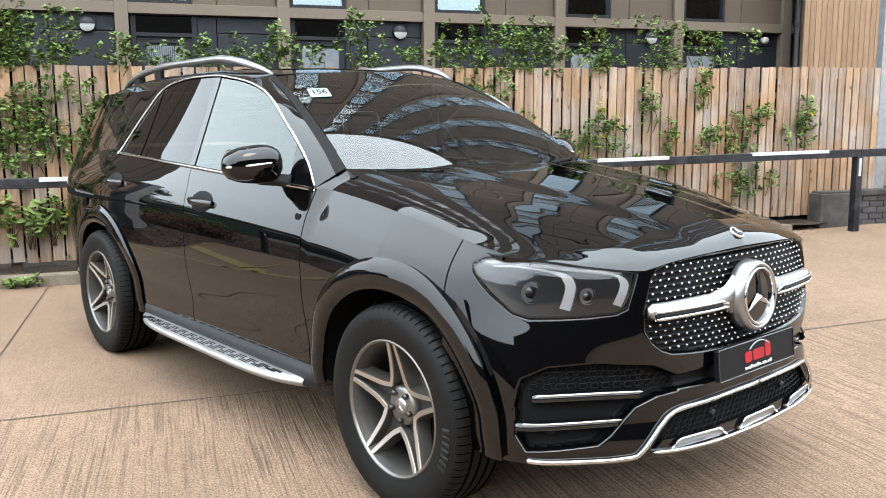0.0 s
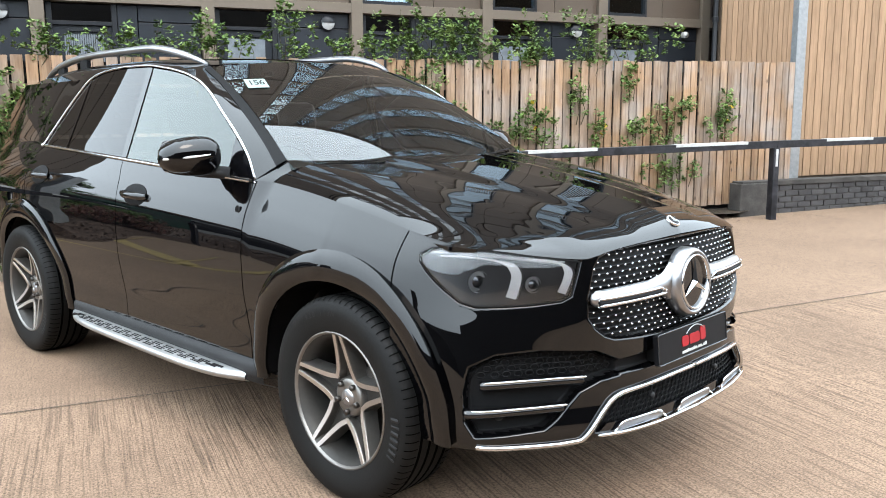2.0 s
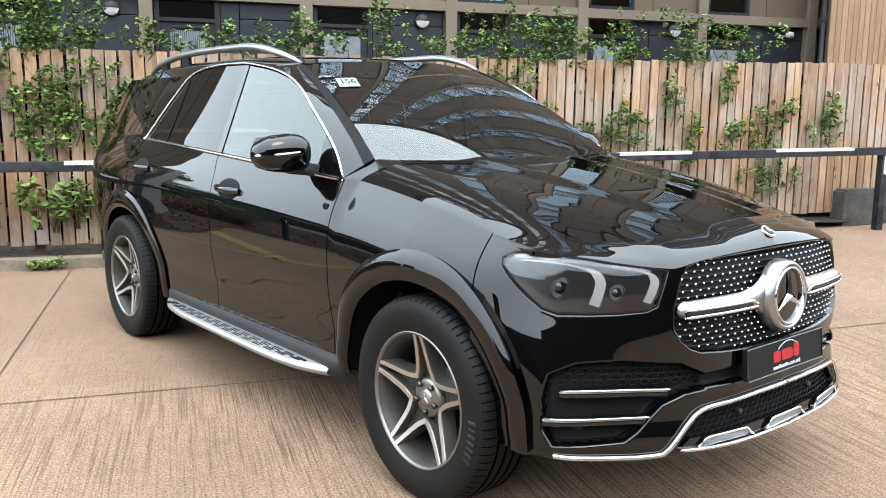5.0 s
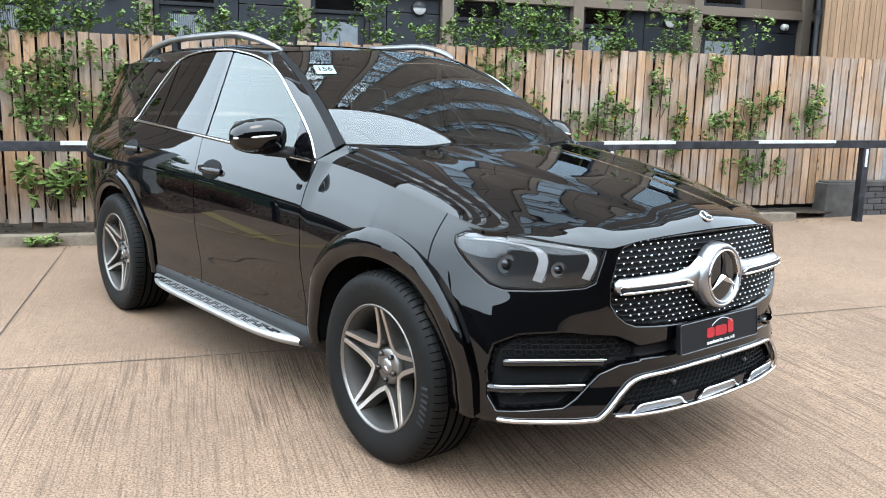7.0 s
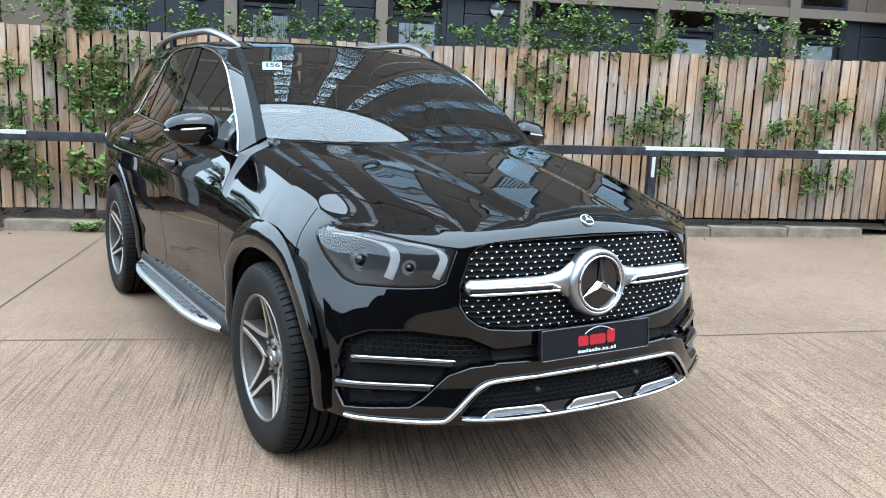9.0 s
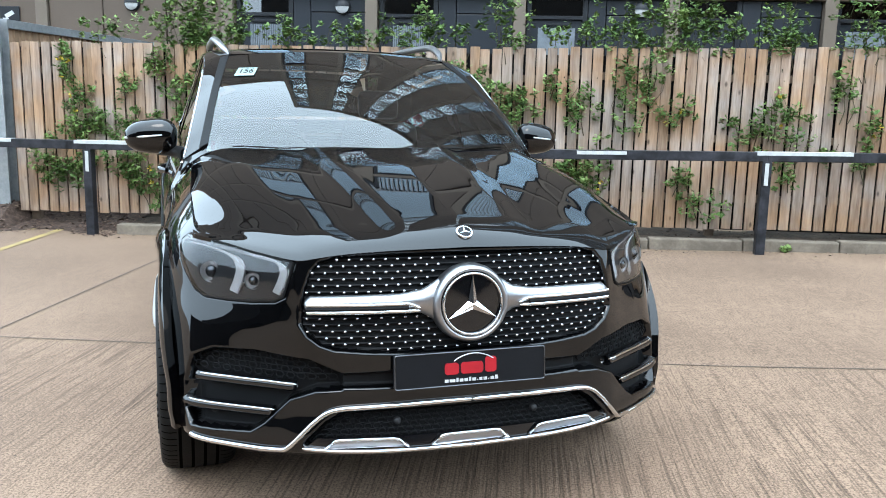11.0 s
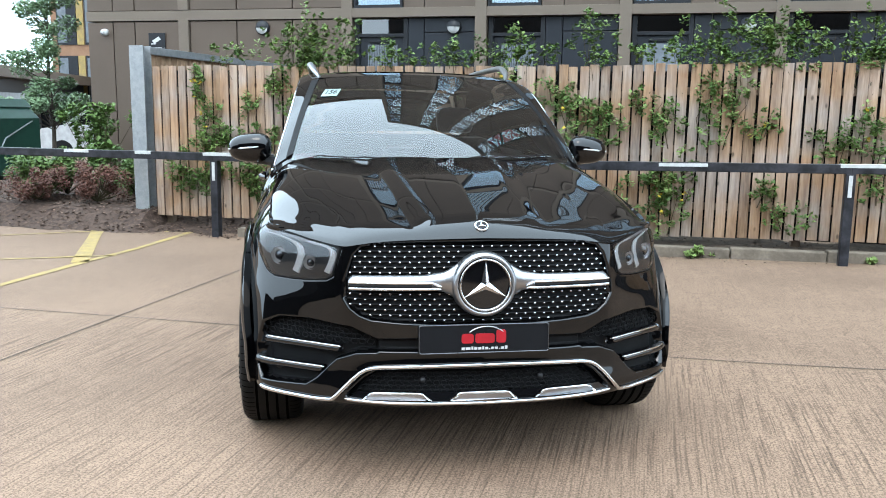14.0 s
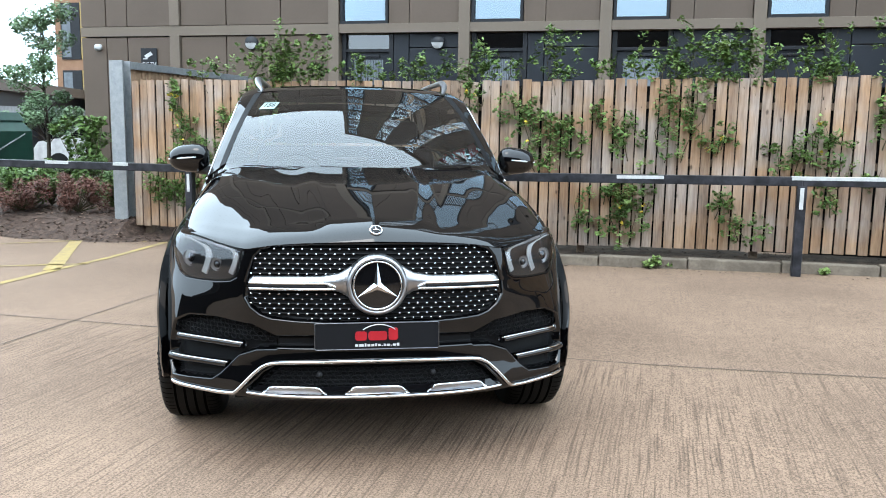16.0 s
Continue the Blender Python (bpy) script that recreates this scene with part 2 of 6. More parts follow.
def timber_material():
    """Weathered larch: grain along the board, greyed patches, dark knots and nail stains."""
    m = material("weathered larch", (0.515, 0.340, 0.222), 0.75, 0, (0.345, 0.218, 0.145), scale=2.5, detail=9, stretch=(9, 9, 0.8), spread=0.5, grain=0.2, bump=0.2)
    nt = m.node_tree
    hsv = next(n for n in nt.nodes if n.type == "HUE_SAT")
    co, info = nt.nodes.new("ShaderNodeTexCoord"), nt.nodes.new("ShaderNodeObjectInfo")
    shift = nt.nodes.new("ShaderNodeVectorMath")
    nt.links.new(co.outputs["Object"], shift.inputs[0])
    nt.links.new(info.outputs["Location"], shift.inputs[1])
    sc = nt.nodes.new("ShaderNodeMapping")
    sc.inputs["Scale"].default_value = (7, 1, 3.6)
    nt.links.new(shift.outputs[0], sc.inputs["Vector"])
    vor = nt.nodes.new("ShaderNodeTexVoronoi")
    vor.inputs["Scale"].default_value = 1.0
    nt.links.new(sc.outputs[0], vor.inputs["Vector"])
    knot = nt.nodes.new("ShaderNodeMapRange")
    knot.inputs["From Min"].default_value, knot.inputs["From Max"].default_value = 0.05, 0.13
    knot.inputs["To Min"].default_value = 0.35
    nt.links.new(vor.outputs["Distance"], knot.inputs["Value"])
    # silvered wood towards the weathered top ends
    grey = nt.nodes.new("ShaderNodeTexNoise")
    grey.inputs["Scale"].default_value, grey.inputs["Detail"].default_value = 2.2, 3
    nt.links.new(shift.outputs[0], grey.inputs["Vector"])
    sat = nt.nodes.new("ShaderNodeMapRange")
    sat.inputs["From Min"].default_value, sat.inputs["From Max"].default_value = 0.38, 0.66
    sat.inputs["To Min"].default_value, sat.inputs["To Max"].default_value = 1.12, 0.55
    nt.links.new(grey.outputs[0], sat.inputs["Value"])
    nt.links.new(sat.outputs[0], hsv.inputs["Saturation"])
    mul = nt.nodes.new("ShaderNodeMix")
    mul.data_type, mul.blend_type = "RGBA", "MULTIPLY"
    mul.inputs["Factor"].default_value = 1
    nt.links.new(hsv.outputs[0], mul.inputs["A"])
    nt.links.new(knot.outputs[0], mul.inputs["B"])
    nt.links.new(mul.outputs["Result"], nt.nodes["Principled BSDF"].inputs["Base Color"])
    return m


TIMBER = timber_material()
CLADDING = material("honey larch cladding", (0.50, 0.315, 0.195), 0.7, 0, (0.38, 0.235, 0.14), scale=2.5, detail=9, stretch=(9, 9, 0.8), spread=0.25, grain=0.1, bump=0.1)
RAIL_WOOD = material("fence rail timber", (0.20, 0.14, 0.10), 0.85, 0, detail=20, grain=0.2)
GALV = material("galvanised steel", (0.50, 0.52, 0.53), 0.5, 0.6, (0.40, 0.42, 0.44), scale=18, detail=50, grain=0.08)
BARRIER = material("black painted steel", (0.014, 0.014, 0.017), 0.45, 0, (0.05, 0.05, 0.06), scale=9, detail=40, grain=0.2)
BARRIER_WHITE = material("white painted band", (0.75, 0.76, 0.76), 0.5, 0, (0.62, 0.62, 0.60), scale=20, grain=0.06)
BRONZE = material("bronze metal panel", (0.156, 0.115, 0.088), 0.5, 0.1, (0.140, 0.103, 0.078), scale=1.2, detail=30, grain=0.03, spread=0.08)
BRONZE_TRIM = material("bronze trim", (0.225, 0.178, 0.138), 0.5, 0.1, (0.205, 0.162, 0.126), scale=1.2, detail=30, grain=0.03)
SLATE = material("slate grey panel", (0.026, 0.030, 0.038), 0.4, 0, (0.021, 0.025, 0.032), scale=1.0, grain=0.05, spread=0.1)
SLATE_FRAME = material("anthracite frame", (0.022, 0.024, 0.029), 0.4, 0, grain=0.05)
WINDOW = glass("window glass", (0.45, 0.52, 0.56), 0.01, 2.6, (0.74, 0.89, 1.0))
FANLIGHT = glass("dim door glass", (0.16, 0.18, 0.21), 0.01, 2.0)
ROOM = material("curtain and room", (0.30, 0.33, 0.36), 0.8, 0, (0.23, 0.25, 0.28), scale=2.5, detail=6, stretch=(5, 5, 0.2), grain=0.1, spread=0.6)
LOUVRE = material("pale blind", (0.23, 0.26, 0.29), 0.6, 0, grain=0.1)
GLOBE = material("opal bulkhead", (0.85, 0.86, 0.85), 0.4, 0, grain=0.02)
BRICK = material("blue engineering brick", (0.10, 0.095, 0.095), 0.6, 0, (0.065, 0.06, 0.062), scale=6, detail=60, bump=0.2, spread=0.4, grain=0.12)
MORTAR = material("grey mortar", (0.20, 0.18, 0.165), 0.95, 0, grain=0.2)
COPING = material("weathered concrete coping", (0.12, 0.108, 0.10), 0.9, 0, (0.06, 0.055, 0.05), scale=5, grain=0.15)
LEAF = material("rose leaf", (0.15, 0.255, 0.062), 0.5, 0, (0.088, 0.165, 0.042), scale=4, detail=20, grain=0.25)
LEAF_LIGHT = material("young leaf", (0.29, 0.40, 0.125), 0.5, 0, (0.19, 0.31, 0.08), scale=4, detail=20, grain=0.25)
LEAF_TREE = material("tree leaf", (0.28, 0.42, 0.23), 0.5, 0, (0.19, 0.31, 0.155), scale=2, detail=20, grain=0.3)
LEAF_RED = material("russet leaf", (0.26, 0.115, 0.085), 0.6, 0, (0.16, 0.08, 0.06), scale=4, detail=20, grain=0.3)
PETAL = material("yellow petal", (0.75, 0.55, 0.06), 0.6, 0)
STEM = material("brown stem", (0.09, 0.06, 0.035), 0.8, 0, (0.06, 0.07, 0.03))
BARK = material("bark", (0.11, 0.09, 0.07), 0.9, 0, detail=40, bump=0.4)
ORANGE_BRICK = material("orange brick", (0.42, 0.24, 0.15), 0.85, 0, (0.36, 0.20, 0.12), scale=3, detail=25, grain=0.12)
FASCIA = material("white fascia", (0.40, 0.41, 0.42), 0.5, 0, grain=0.05)
GREEN_STEEL = material("dark green painted steel", (0.02, 0.07, 0.05), 0.45, 0, (0.016, 0.055, 0.04), grain=0.08)
WHITE_PAINT = material("white car paint", (0.75, 0.76, 0.77), 0.25, 0, coat=0.8, grain=0.02)
TARMAC = material("pale tarmac", (0.22, 0.215, 0.21), 0.9, 0, detail=120, bump=0.3)
# tone chosen dark so the added walls mirror as dark in the car
UNSEEN_WALL = material("dark unseen wall", (0.050, 0.044, 0.042), 0.8, 0, (0.036, 0.032, 0.031), scale=1.5, detail=20, grain=0.12)
TYRE_MARK = material("raised tyre lettering", (0.022, 0.022, 0.022), 0.55, 0)
RENDER_WALL = material("dark brick wall", (0.16, 0.125, 0.105), 0.85, 0, (0.12, 0.095, 0.08), scale=1.5, detail=20, grain=0.12)


# ---- mesh helpers ----
def mesh_of(name, verts, faces, mats, smooth=True, slots=None):
    me = bpy.data.meshes.new(name)
    me.from_pydata([tuple(v) for v in verts], [], faces)
    for m in (mats if isinstance(mats, (list, tuple)) else [mats]):
        me.materials.append(m)
    if smooth:
        me.polygons.foreach_set("use_smooth", [True] * len(me.polygons))
    if slots is not None:
        me.polygons.foreach_set("material_index", slots)
    me.update()
    return me


def part(name, verts, faces, mats, parent=None, label="", smooth=False, slots=None):
    ob = new(name, mesh_of(name, verts, faces, mats, smooth, slots))
    if parent is not None:
        ob.parent = parent
    return tagged(ob, label)


def thing(name, label, category, m=None, group="", kind=""):
    ob = new(name)
    if m is not None:
        ob.matrix_world = m
    return tagged(ob, label, category, group, kind)


def box(x0, x1, y0, y1, z0, z1, bevel=0.0):
    """Verts and faces of a box with chamfered edges."""
    bm = bmesh.new()
    bmesh.ops.create_cube(bm, size=1)
    for v in bm.verts:
        v.co = ((x0 + x1) / 2 + v.co.x * (x1 - x0), (y0 + y1) / 2 + v.co.y * (y1 - y0), (z0 + z1) / 2 + v.co.z * (z1 - z0))
    if bevel:
        bmesh.ops.bevel(bm, geom=bm.edges[:], offset=bevel, segments=2, affect="EDGES", profile=0.5)
    bm.verts.ensure_lookup_table()
    vs, fs = [v.co[:] for v in bm.verts], [[v.index for v in f.verts] for f in bm.faces]
    bm.free()
    return vs, fs


def join(*pieces):
    vs, fs = [], []
    for v, f in pieces:
        fs += [[i + len(vs) for i in face] for face in f]
        vs += list(v)
    return vs, fs


def moved(piece, m):
    return [(m @ Vector(v))[:] for v in piece[0]], piece[1]


def boxpart(name, dims, mat, parent=None, label="", bevel=0.004):
    return part(name, *box(*dims, bevel), mat, parent, label)


def tube(points, r, sides=8, flat=1.0, closed=False):
    """A round bar along points; r may be one radius or one a point; flat squeezes it across."""
    P = np.array(points, float)
    n = len(P)
    T = np.gradient(P, axis=0) if not closed else np.roll(P, -1, 0) - np.roll(P, 1, 0)
    T /= np.linalg.norm(T, axis=1)[:, None] + 1e-12
    R = np.full(n, r, float) if np.isscalar(r) else np.array(r, float)
    up = np.array([0, 0, 1.0]) if abs(T[0][2]) < 0.9 else np.array([1.0, 0, 0])
    vs, fs = [], []
    for i in range(n):
        a = np.cross(T[i], up)
        a /= np.linalg.norm(a) + 1e-12
        b = np.cross(a, T[i])
        up = b
        for k in range(sides):
            w = 2 * math.pi * k / sides
            vs.append(P[i] + R[i] * (math.cos(w) * a * flat + math.sin(w) * b))
    for i in range(n if closed else n - 1):
        for k in range(sides):
            j = (i + 1) % n
            fs.append([i * sides + k, i * sides + (k + 1) % sides, j * sides + (k + 1) % sides, j * sides + k])
    if not closed:
        fs += [list(range(sides)), list(range((n - 1) * sides, n * sides))[::-1]]
    return vs, fs


def lathe(profile, sides=48, axis="x"):
    """Turns (radius, along) pairs round an axis."""
    vs, fs, n = [], [], len(profile)
    for k in range(sides):
        w = 2 * math.pi * k / sides
        for r, a in profile:
            c = (a, r * math.cos(w), r * math.sin(w))
            vs.append(c if axis == "x" else (c[1], c[2], a))
    for k in range(sides):
        for i in range(n - 1):
            j = (k + 1) % sides
            fs.append([k * n + i, k * n + i + 1, j * n + i + 1, j * n + i])
    return vs, fs


def prism(outline, depth0, depth1, plane="xz"):
    """A flat outline drawn out from depth0 to depth1 along the third axis."""
    put = {"xz": lambda a, b, d: (a, d, b), "yz": lambda a, b, d: (d, a, b), "xy": lambda a, b, d: (a, b, d)}[plane]
    n = len(outline)
    vs = [put(a, b, depth0) for a, b in outline] + [put(a, b, depth1) for a, b in outline]
    return vs, [list(range(n)), list(range(n, 2 * n))[::-1]] + [[i, (i + 1) % n, n + (i + 1) % n, n + i] for i in range(n)]

STEER = 0.0

# ---- the car: shape of the body ----
def pw(xs, ys):
    """A smooth monotone curve through knots."""
    xs, ys = np.array(xs, float), np.array(ys, float)
    h, d = np.diff(xs), np.diff(ys) / np.diff(xs)
    m = np.r_[d[0], np.where(d[:-1] * d[1:] > 0, 2 * d[:-1] * d[1:] / np.where(d[:-1] + d[1:] == 0, 1, d[:-1] + d[1:]), 0), d[-1]]
    def at(x):
        x = np.clip(np.asarray(x, float), xs[0], xs[-1])
        k = np.clip(np.searchsorted(xs, x) - 1, 0, len(h) - 1)
        t = (x - xs[k]) / h[k]
        return ys[k] * (1 + 2 * t) * (1 - t) ** 2 + m[k] * h[k] * t * (1 - t) ** 2 + ys[k + 1] * t * t * (3 - 2 * t) + m[k + 1] * h[k] * t * t * (t - 1)
    return at

nose_y = pw([.22, .30, .36, .47, .56, .65, .72, .82, .94, 1.0, 1.06], [-.80, -.88, -.925, -.905, -.893, -.888, -.885, -.868, -.846, -.832, -.79])
low_round = pw([0, .26, .45, .56, .63, .75, .865, .92, .955, .975], [0, .012, .045, .088, .130, .208, .298, .385, .49, .64])
top_round = pw([0, .26, .45, .53, .58, .65, .75, .85, .92, .955, .975], [0, .010, .033, .052, .092, .160, .260, .378, .50, .62, .78])
def step01(a, b, x):
    t = np.clip((np.asarray(x, float) - a) / (b - a), 0, 1)
    return t * t * (3 - 2 * t)
def cap_y(X, z):
    w = step01(.48, .93, z)
    return nose_y(z) + (1 - w) * low_round(X) + w * top_round(X)
XS = np.linspace(0, .975, 196)
def cap_x(y, z):
    """The half width of the nose at y, beyond which the side takes over."""
    y, z = np.broadcast_arrays(np.asarray(y, float), np.asarray(z, float))
    out = np.empty(y.shape)
    for i in np.ndindex(y.shape):
        out[i] = np.interp(y[i], cap_y(XS, z[i]), XS, right=.975 + .3 * max(0, y[i] - cap_y(.975, z[i])))
    return out
belt_z = pw([.4, .65, 2.87, 4.0], [1.156, 1.167, 1.266, 1.30])
rim_z = pw([-.80, -.43, -.12, .07, .36, .55, .65, 2.87, 4.0], [.93, 1.003, 1.068, 1.10, 1.140, 1.160, 1.168, 1.27, 1.30])
rim_x = pw([-.80, -.43, 0, .30, .55, .66, 1.8, 2.87, 3.4, 4.0], [.60, .85, .848, .838, .835, .868, .872, .852, .82, .74])
mid_x = pw([-.8, -.3, 0, .5, 1.0, 1.8, 2.6, 3.0, 3.4, 3.7, 3.9, 4.02], [.98, .98, .972, .958, .963, .970, .974, .978, .965, .935, .88, .80])
under = pw([0, .10, .20, .30, .47, .62], [-.05, -.036, -.034, -.022, -.003, 0])
roll = pw([.62, .74, .83, .91, 1.0], [0, .08, .29, .60, 1.0])
cant = pw([.6, 1.2, 1.8, 2.4, 2.8, 3.3, 4.0], [.31, .32, .32, .335, .37, .40, .40])
def side_x(y, z):
    """Half width of the flank."""
    y, z = np.broadcast_arrays(np.asarray(y, float), np.asarray(z, float))
    top = rim_z(y)
    v = np.clip((z - .34) / (top - .34), 0, 1)
    body = mid_x(y) + under(np.clip(v, 0, .62)) - (mid_x(y) - rim_x(y)) * roll(np.clip(v, .62, 1))
    body = body - cant(y) * np.maximum(0, z - top)
    nose = cap_x(y, z)
    k = .03
    return np.where(y < .1, -k * np.log(np.exp(-body / k) + np.exp(-nose / k)), body)

def grid_faces(m, n):
    return [[i * n + j, i * n + j + 1, (i + 1) * n + j + 1, (i + 1) * n + j] for i in range(m - 1) for j in range(n - 1)]


def outward(P):
    """Unit normals of a grid of points, pointing out of the car."""
    du, dv = np.gradient(P, axis=0), np.gradient(P, axis=1)
    nrm = np.cross(du, dv)
    nrm /= np.linalg.norm(nrm, axis=2, keepdims=True) + 1e-12
    mid = P - np.stack([0 * P[..., 0], np.clip(P[..., 1], 0.0, 3.2), 0 * P[..., 2] + .75], -1)
    return nrm if (nrm * mid).sum() > 0 else -nrm


def panel(name, P, mat, parent, label="", lip=0.014, raised=0.0, both=False, mirrored=False, slots=None, mats=None):
    """A body panel from a grid of points, with its edges turned in by the lip."""
    P = np.array(P, float)
    nrm = outward(P)
    P = P + raised * nrm
    if mirrored:
        P, nrm = P * [-1, 1, 1], nrm * [-1, 1, 1]
    m, n = P.shape[:2]
    vs, fs = [tuple(p) for p in P.reshape(-1, 3)], grid_faces(m, n)
    k = m // 2, n // 2
    a = np.cross(P[k[0] + 1, k[1]] - P[k], P[k[0], k[1] + 1] - P[k])
    if a @ nrm[k] > 0:
        fs = [f[::-1] for f in fs]
    if slots is not None:
        slots = list(slots)
    if lip:
        loop = [(0, j) for j in range(n)] + [(i, n - 1) for i in range(1, m)] + [(m - 1, j) for j in range(n - 2, -1, -1)] + [(i, 0) for i in range(m - 2, 0, -1)]
        base = len(vs)
        vs += [tuple(P[q]) for q in loop] + [tuple(P[q] - lip * nrm[q]) for q in loop]
        c = len(loop)
        fs += [[base + i, base + (i + 1) % c, base + c + (i + 1) % c, base + c + i] for i in range(c)]
        if slots is not None:
            slots += [0] * c
    return part(name, vs, fs, mats or mat, parent, label, True, slots)


def columns(y0, y1, low, high, m, n):
    """Grid over the flank: y0 and y1 may depend on height share; low and high on y."""
    a, b = np.linspace(0, 1, m)[:, None], np.linspace(0, 1, n)[None, :]
    ya = y0(b) if callable(y0) else y0 + 0 * b
    yb = y1(b) if callable(y1) else y1 + 0 * b
    y = ya + (yb - ya) * a
    z = low(y) + (high(y) - low(y)) * b
    return np.stack([side_x(y, z), y, z], -1)


def lamp_flow(q, z):
    """Point of the nose by q: half width up to 0.8, from there metres along the flank."""
    q, z = np.broadcast_arrays(np.asarray(q, float), np.asarray(z, float))
    y8 = cap_y(.8, z)
    yf = y8 + np.maximum(0, q - .8)
    front = q < .8
    x = np.where(front, q, side_x(yf, z))
    return np.stack([x, np.where(front, cap_y(np.minimum(q, .8), z), yf), z], -1)


def coons(c0, c1, d0, d1, m, n):
    """A patch between curves c0(a), c1(a) at b=0, 1 and d0(b), d1(b) at a=0, 1."""
    a, b = np.linspace(0, 1, m), np.linspace(0, 1, n)
    C0, C1, D0, D1 = c0(a)[:, None], c1(a)[:, None], d0(b)[None], d1(b)[None]
    A, B = a[:, None, None], b[None, :, None]
    return (1 - B) * C0 + B * C1 + (1 - A) * D0 + A * D1 - ((1 - A) * (1 - B) * C0[:1] + A * (1 - B) * C0[-1:] + (1 - A) * B * C1[:1] + A * B * C1[-1:])


dlo_top = pw([.64, .652, .737, .862, 1.017, 1.172, 1.291, 1.422, 1.6, 1.836, 2.045, 2.289, 2.40, 2.49, 2.626, 2.756, 2.90, 2.91],
             [1.16, 1.171, 1.261, 1.354, 1.453, 1.552, 1.605, 1.640, 1.669, 1.691, 1.692, 1.678, 1.66, 1.631, 1.537, 1.423, 1.275, 1.265])
arch_f = lambda y, ry, rz: .38 + rz * np.sqrt(np.clip(1 - ((np.asarray(y) - .04) / ry) ** 2, 0, 1))
arch_r = lambda y, ry, rz: .38 + rz * np.sqrt(np.clip(1 - ((np.asarray(y) - 3.01) / ry) ** 2, 0, 1))
front_edge_z = pw([0, .26, .36, .435, .49, .545, .66, .74, .85], [.989, .984, .979, .972, .964, .956, .969, .985, 1.001])
centre_z = pw([-.86, -.842, -.83, -.812, -.775, -.65, -.4, 0, .38], [.982, .990, 1.010, 1.029, 1.048, 1.075, 1.122, 1.182, 1.226])
roof_x = pw([1.30, 1.42, 1.6, 1.9, 2.4, 3.0, 3.6, 3.85], [.57, .61, .648, .668, .668, .645, .60, .575])
roof_z = pw([1.30, 1.42, 1.6, 1.9, 2.4, 3.0, 3.6, 3.85], [1.655, 1.682, 1.703, 1.72, 1.719, 1.70, 1.655, 1.625])
roof_mid = pw([1.26, 1.6, 2.1, 2.8, 3.4, 3.85], [1.703, 1.733, 1.746, 1.738, 1.70, 1.652])

car = thing("car", "glossy black five-door premium SUV with silver grille, parked on concrete", "car")


def bonnet_grid(m, n):
    front_x = np.linspace(0, .85, 200)
    F = np.stack([front_x, cap_y(front_x, front_edge_z(front_x)) - .004, front_edge_z(front_x)], -1)
    L = np.r_[0, np.cumsum(np.linalg.norm(np.diff(F, axis=0), axis=1))]
    front = lambda a: np.stack([np.interp(a, L / L[-1], F[:, k]) for k in range(3)], -1)
    f1 = F[-1]
    rear = lambda a: np.stack([.835 * a, .38 + .18 * a ** 2, 1.228 - .010 * a ** 2 - .058 * a ** 14], -1)
    mid = lambda b: np.stack([0 * b, .38 + (F[0, 1] - .38) * b, centre_z(.38 + (F[0, 1] - .38) * b)], -1)
    ys = lambda b: .55 + (f1[1] - .55) * b
    w = lambda b: b ** 6
    edge = lambda b: np.stack([rim_x(ys(b)) * (1 - w(b)) + w(b) * f1[0], ys(b), rim_z(ys(b)) * (1 - w(b)) + w(b) * f1[2]], -1)
    P = coons(rear, front, mid, edge, m, n)
    X, Y = P[..., 0], P[..., 1]
    rim = np.maximum(.3, rim_x(Y))
    a, b = np.linspace(0, 1, m)[:, None], np.linspace(0, 1, n)[None, :]
    fade = (1 - step01(.88, 1.0, b)) + 0 * a
    P[..., 2] += .050 * np.sin(np.pi * b ** 1.25) * (a ** 2 * (1 - a ** 4))
    # a crease along each shoulder and a flat raised dome in the middle
    crease = .50 + .17 * (Y + .78) / 1.2
    inner, outer = (X - .20) / (crease - .20), (rim - X) / (rim - crease)
    k = .10
    tent = -k * np.log(np.exp(-np.clip(inner, -1, 3) / k) + np.exp(-np.clip(outer, -1, 3) / k))
    P[..., 2] += fade * .016 * np.clip(tent, 0, 1)
    dome = .23 + .10 * (Y + .78) / 1.2
    P[..., 2] += fade * (.017 * (1 - step01(dome - .055, dome + .055, X)) - .002)
    return P


def both_sides(P):
    """Joins a half grid, whose first row lies on the centre line, with its mirror image."""
    return np.concatenate([(P * [-1, 1, 1])[:0:-1], P], 0)


bonnet = panel("bonnet", both_sides(bonnet_grid(70, 80)), PAINT, car)

# nose: one skin with the openings sunk into it
def inside(poly, q, z, soft=.008):
    """1 inside a convex-or-not outline, 0 outside, with a soft edge."""
    poly = np.array(poly, float)
    d, odd = np.full(q.shape, 9.0), np.zeros(q.shape, bool)
    for (x0, z0), (x1, z1) in zip(poly, np.roll(poly, -1, 0)):
        ex, ez = x1 - x0, z1 - z0
        t = np.clip(((q - x0) * ex + (z - z0) * ez) / (ex * ex + ez * ez + 1e-12), 0, 1)
        d = np.minimum(d, np.hypot(q - x0 - t * ex, z - z0 - t * ez))
        cut = ((z0 > z) != (z1 > z)) & (q < x0 + (z - z0) * ex / (ez if ez else 1e-12))
        odd ^= cut
    return step01(-soft, soft, np.where(odd, d, -d))


